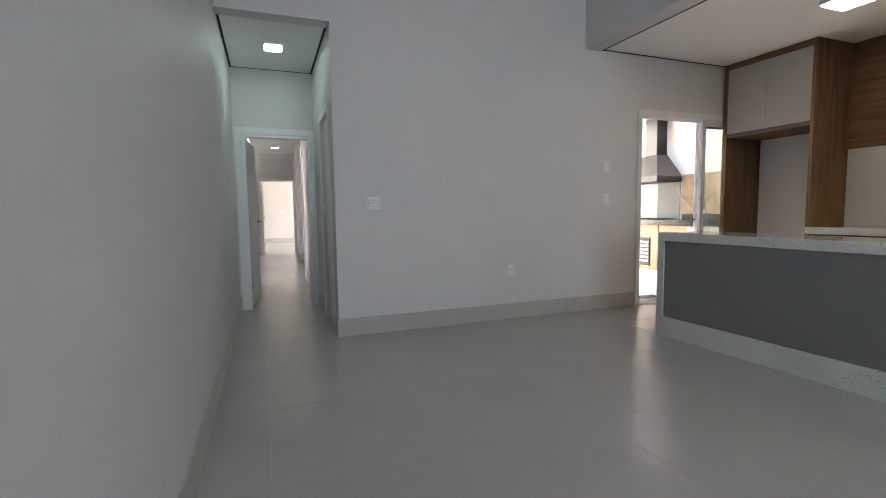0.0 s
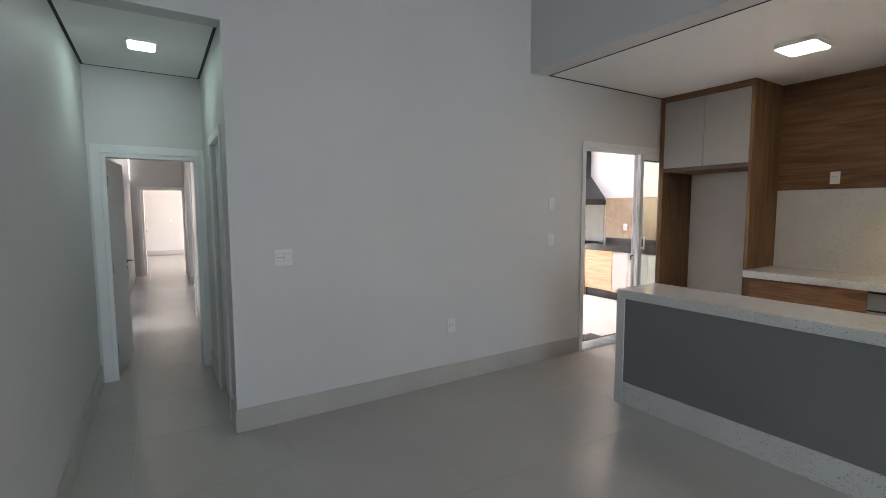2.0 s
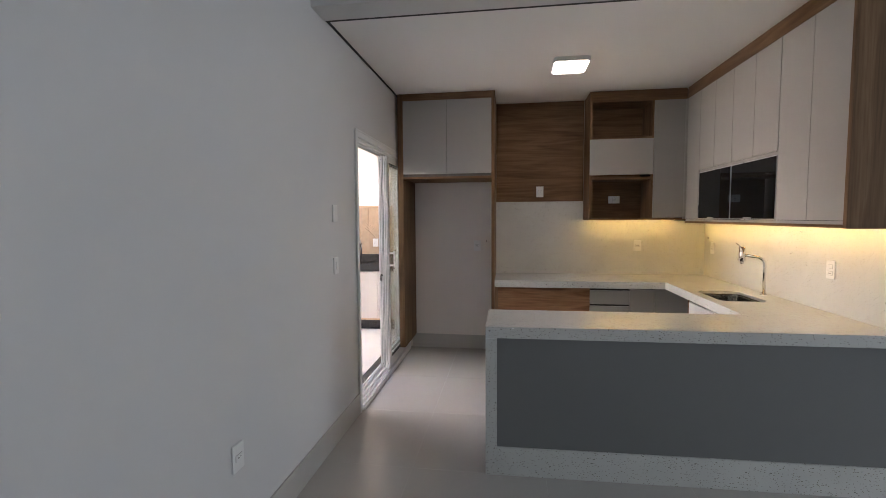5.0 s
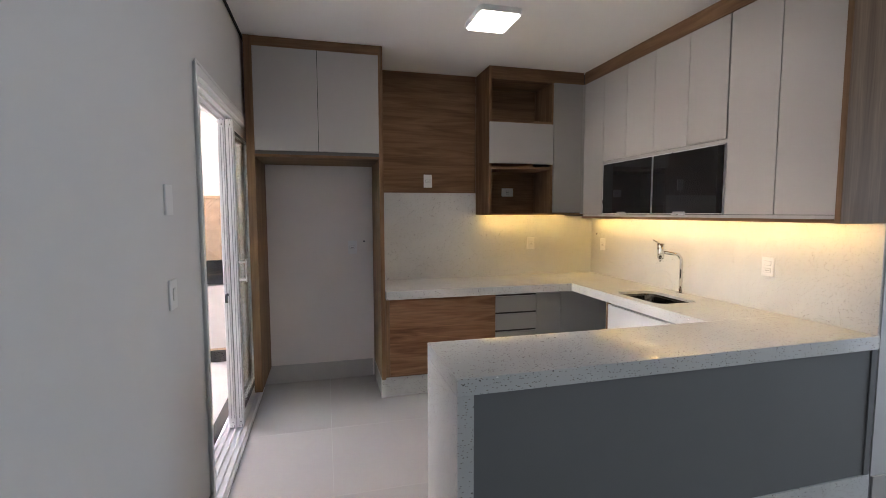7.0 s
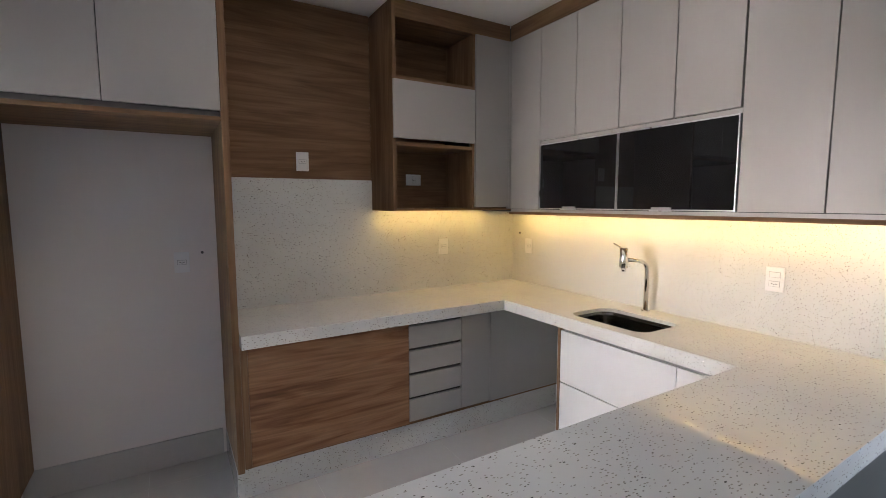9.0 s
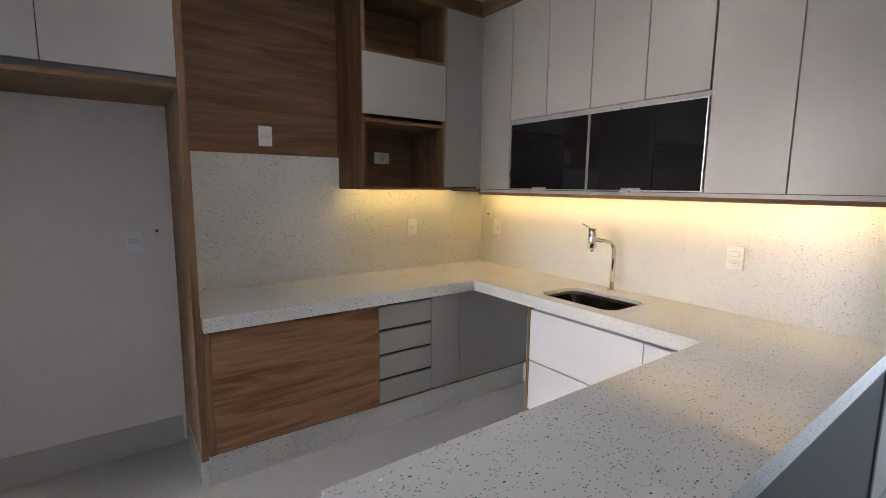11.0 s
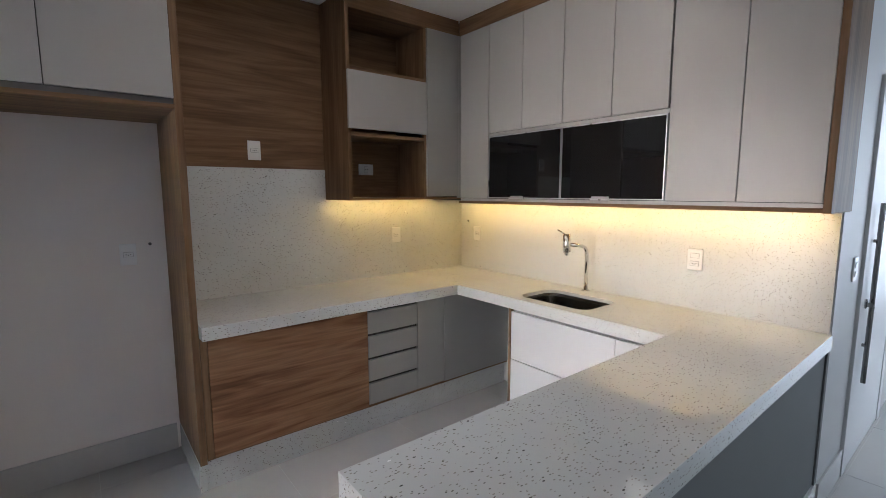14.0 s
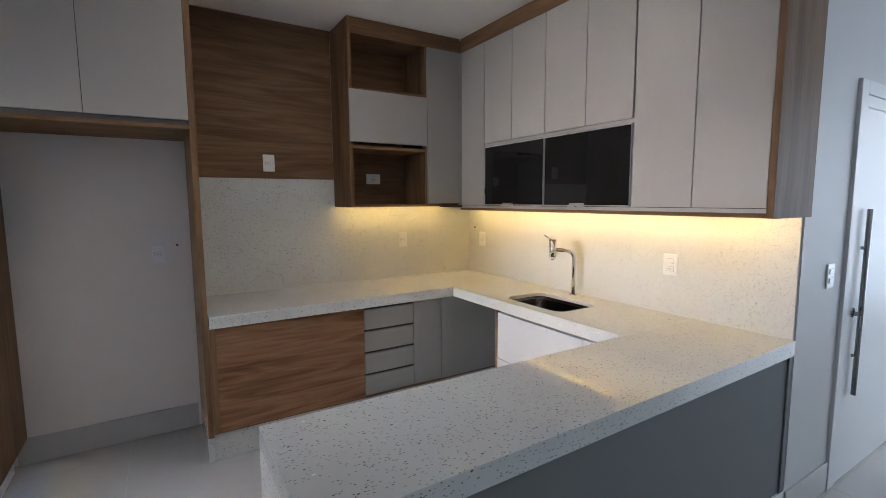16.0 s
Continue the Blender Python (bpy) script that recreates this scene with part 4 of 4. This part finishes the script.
hatch = part("hatch", boxes((XQ - 0.02, 6.55, 0.06, XQ - 0.0005, 6.58, 0.57), (XQ - 0.02, 6.97, 0.06, XQ - 0.0005, 7.0, 0.57), (XQ - 0.02, 6.58, 0.06, XQ - 0.0005, 6.97, 0.10), (XQ - 0.02, 6.58, 0.53, XQ - 0.0005, 6.97, 0.57)), HOOD, c)
part("hatch_back", boxes((XQ - 0.003, 6.58, 0.10, XQ - 0.0006, 6.97, 0.53)), DARK, hatch)
for k in range(6):
    part("slat", boxes((XQ - 0.016, 6.58, 0.125 + k * 0.068, XQ - 0.004, 6.97, 0.16 + k * 0.068), bevel=0.002), SILVER, hatch)
c = thing("barbecue_hood", (6.8, 6.9, 1.57), "dark grey enamelled barbecue hood with chimney", "barbecue hood")
part("band", boxes((6.5, 6.40, 1.57, XP - 0.001, 7.45, 1.675), bevel=0.003), HOOD, c)
bm = bmesh.new()
low = [bm.verts.new(p) for p in ((6.505, 6.405, 1.675), (XP - 0.002, 6.405, 1.675), (XP - 0.002, 7.445, 1.675), (6.505, 7.445, 1.675))]
high = [bm.verts.new(p) for p in ((6.83, 6.74, 2.08), (XP - 0.002, 6.74, 2.08), (XP - 0.002, 7.05, 2.08), (6.83, 7.05, 2.08))]
for i in range(4):
    bm.faces.new((low[i], low[(i + 1) % 4], high[(i + 1) % 4], high[i]))
bm.faces.new(high)
part("canopy", bm, HOOD, c)
part("chimney", boxes((6.85, 6.76, 2.08, XP - 0.003, 7.03, 2.755), bevel=0.003), HOOD, c)
c = thing("barbecue_screen", (6.8, 6.45, 0.9), "glass side screens of the barbecue between worktop and hood", "fire screen")
part("glass", boxes((6.56, 6.425, 0.8935, XP - 0.03, 6.433, 1.565)), SMOKED, c).visible_shadow = False
part("back", boxes((XP - 0.02, 6.43, 0.8935, XP - 0.002, 7.44, 1.565)), FIREWALL, c)
part("grill", boxes(*[(6.6, 6.5 + 0.03 * k, 0.897, 7.05, 6.506 + 0.03 * k, 0.905) for k in range(28)]), DARK, c)
c = thing("outdoor_sink", (6.8, 5.2, 0.893), "steel sink rim sunk in the black worktop", "sink")
part("rim", boxes((6.62, 4.95, 0.8935, 6.95, 4.96, 0.897), (6.62, 5.44, 0.8935, 6.95, 5.45, 0.897), (6.62, 4.96, 0.8935, 6.63, 5.44, 0.897), (6.94, 4.96, 0.8935, 6.95, 5.44, 0.897)), STEEL, c)
c = thing("outdoor_tap", (6.99, 5.17, 0.893), "chrome tap at the outdoor sink", "tap")
part("spout", tube([(6.99, 5.17, 0.893), (6.99, 5.17, 1.12), (6.985, 5.168, 1.15), (6.96, 5.164, 1.165), (6.86, 5.15, 1.165)], 0.0125), CHROME, c)
part("head", tube([(6.86, 5.15, 1.10), (6.86, 5.15, 1.22)], 0.021, 18), CHROME, c)
plate("socket", "white socket on the relief wood backsplash", (XP - 0.032, 4.975, 1.155), "-x", 0.08, 0.118, ONE)
plate("socket", "white socket on the relief wood backsplash", (XP - 0.032, 5.96, 1.185), "-x", 0.08, 0.118, ONE)

# relief backsplash of triangular pale wood tiles, every other one ribbed
wall = thing("outdoor_backsplash", (XP, 5.3, 1.3), "pale wood relief tiles in a diagonal pattern", "backsplash")
part("backing", boxes((XP - 0.012, 4.42, 0.986, XP - 0.0005, 6.395, 1.66)), LIGHTWOOD, wall)
part("cap", boxes((XP - 0.045, 4.42, 1.66, XP - 0.0005, 6.40, 1.69), bevel=0.002), LIGHTWOOD, wall)
S = 0.337


def triangle(a, b, c, ribs):
    bm = bmesh.new()
    def plate_of(p, q, r, d):
        f = bm.faces.new([bm.verts.new((XP - 0.012, *v)) for v in (p, q, r)])
        out = bmesh.ops.extrude_face_region(bm, geom=[f])
        bmesh.ops.translate(bm, vec=(-d, 0, 0), verts=[g for g in out["geom"] if isinstance(g, bmesh.types.BMVert)])
    a, b, c = [Vector(v) for v in (a, b, c)]
    mid = (a + b + c) / 3
    a, b, c = [v + (mid - v) * 0.012 for v in (a, b, c)]
    if not ribs:
        plate_of(a, b, c, 0.012)
    else:
        plate_of(a, b, c, 0.006)
        for k in range(8):
            u0, u1 = k / 8 + 0.03, k / 8 + 0.088
            quad = [a + (b - a) * u0, a + (b - a) * u1, a + (c - a) * u1, a + (c - a) * u0]
            f = bm.faces.new([bm.verts.new((XP - 0.018, *v)) for v in quad])
            out = bmesh.ops.extrude_face_region(bm, geom=[f])
            bmesh.ops.translate(bm, vec=(-0.008, 0, 0), verts=[g for g in out["geom"] if isinstance(g, bmesh.types.BMVert)])
    bmesh.ops.recalc_face_normals(bm, faces=bm.faces[:])
    return bm


for i in range(6):
    for j in range(2):
        y0, z0 = 4.42 + i * S * 0.976, 0.986 + j * S
        y1, z1 = y0 + S * 0.976, z0 + S
        if (i + j) % 2:
            one, two = ((y1, z0), (y0, z0), (y1, z1)), ((y0, z1), (y1, z1), (y0, z0))
        else:
            one, two = ((y1, z1), (y1, z0), (y0, z1)), ((y0, z0), (y0, z1), (y1, z0))
        part("tile", triangle(*one, ribs=((i + 2 * j) % 4 != 1)), PALEPIECE, wall)
        part("tile", triangle(*two, ribs=((i + j) % 3 != 1)), PALEPIECE, wall)

c = thing("doormat", (4.45, 4.5, 0), "small dark striped doormat on the patio", "doormat")
for k in range(7):
    part("stripe", boxes((4.25 + k * 0.055, 4.38, -0.0035, 4.285 + k * 0.055, 4.60, 0.004)), FABRIC, c)

# ---- floor tiles ----
slab = structure("floor", boxes((XW - T, YF - T, -0.11, XL + T, YS - 0.1, -0.0008), (XW - T, YS - 0.1, -0.11, XE + T, YN + 0.02, -0.0008), (XW - T, YN + 0.02, -0.11, 0.85, 8.05, -0.0008), (-2.6, 8.05, -0.11, 4.1, 13.45, -0.0008), (-2.6, 7.1, -0.11, XW - T, 8.05, -0.0008), (-2.2, 13.45, -0.11, 3.1, 19.05, -0.0008)), GROUT, "floor of large beige-grey polished porcelain tiles", "floor")
P, J = 0.795, 0.0010
REGIONS = ((XW, YF, XL, YS), (XW, YS, XE, YN), (XW, YN, 0.65, 8.25), (-2.5, 7.2, XW, 9.1), (XW, 8.25, 4.0, 11.43), (XW, 11.43, 0.80, 13.4), (-2.05, 13.4, 2.98, 18.9))
whole = mesh_of("tile", boxes((-P / 2 + J, -P / 2 + J, -0.0024, P / 2 - J, P / 2 - J, 0.0)), TILE)
for rx0, ry0, rx1, ry1 in REGIONS:
    for i in range(-4, 9):
        for j in range(-9, 23):
            gx, gy = 0.04 + i * P, 2.035 + j * P
            x0, x1, y0, y1 = max(gx + J, rx0), min(gx + P - J, rx1), max(gy + J, ry0), min(gy + P - J, ry1)
            if x1 - x0 < 0.01 or y1 - y0 < 0.01:
                continue
            cx, cy = gx + P / 2, gy + P / 2
            full = x1 - x0 > P - 2.1 * J and y1 - y0 > P - 2.1 * J
            data = whole if full else mesh_of("tile", boxes((x0 - cx, y0 - cy, -0.0024, x1 - cx, y1 - cy, 0.0)), TILE)
            ob = new("tile", data)
            ob.parent = slab
            ob.matrix_basis = Matrix.Translation((cx, cy, 0))
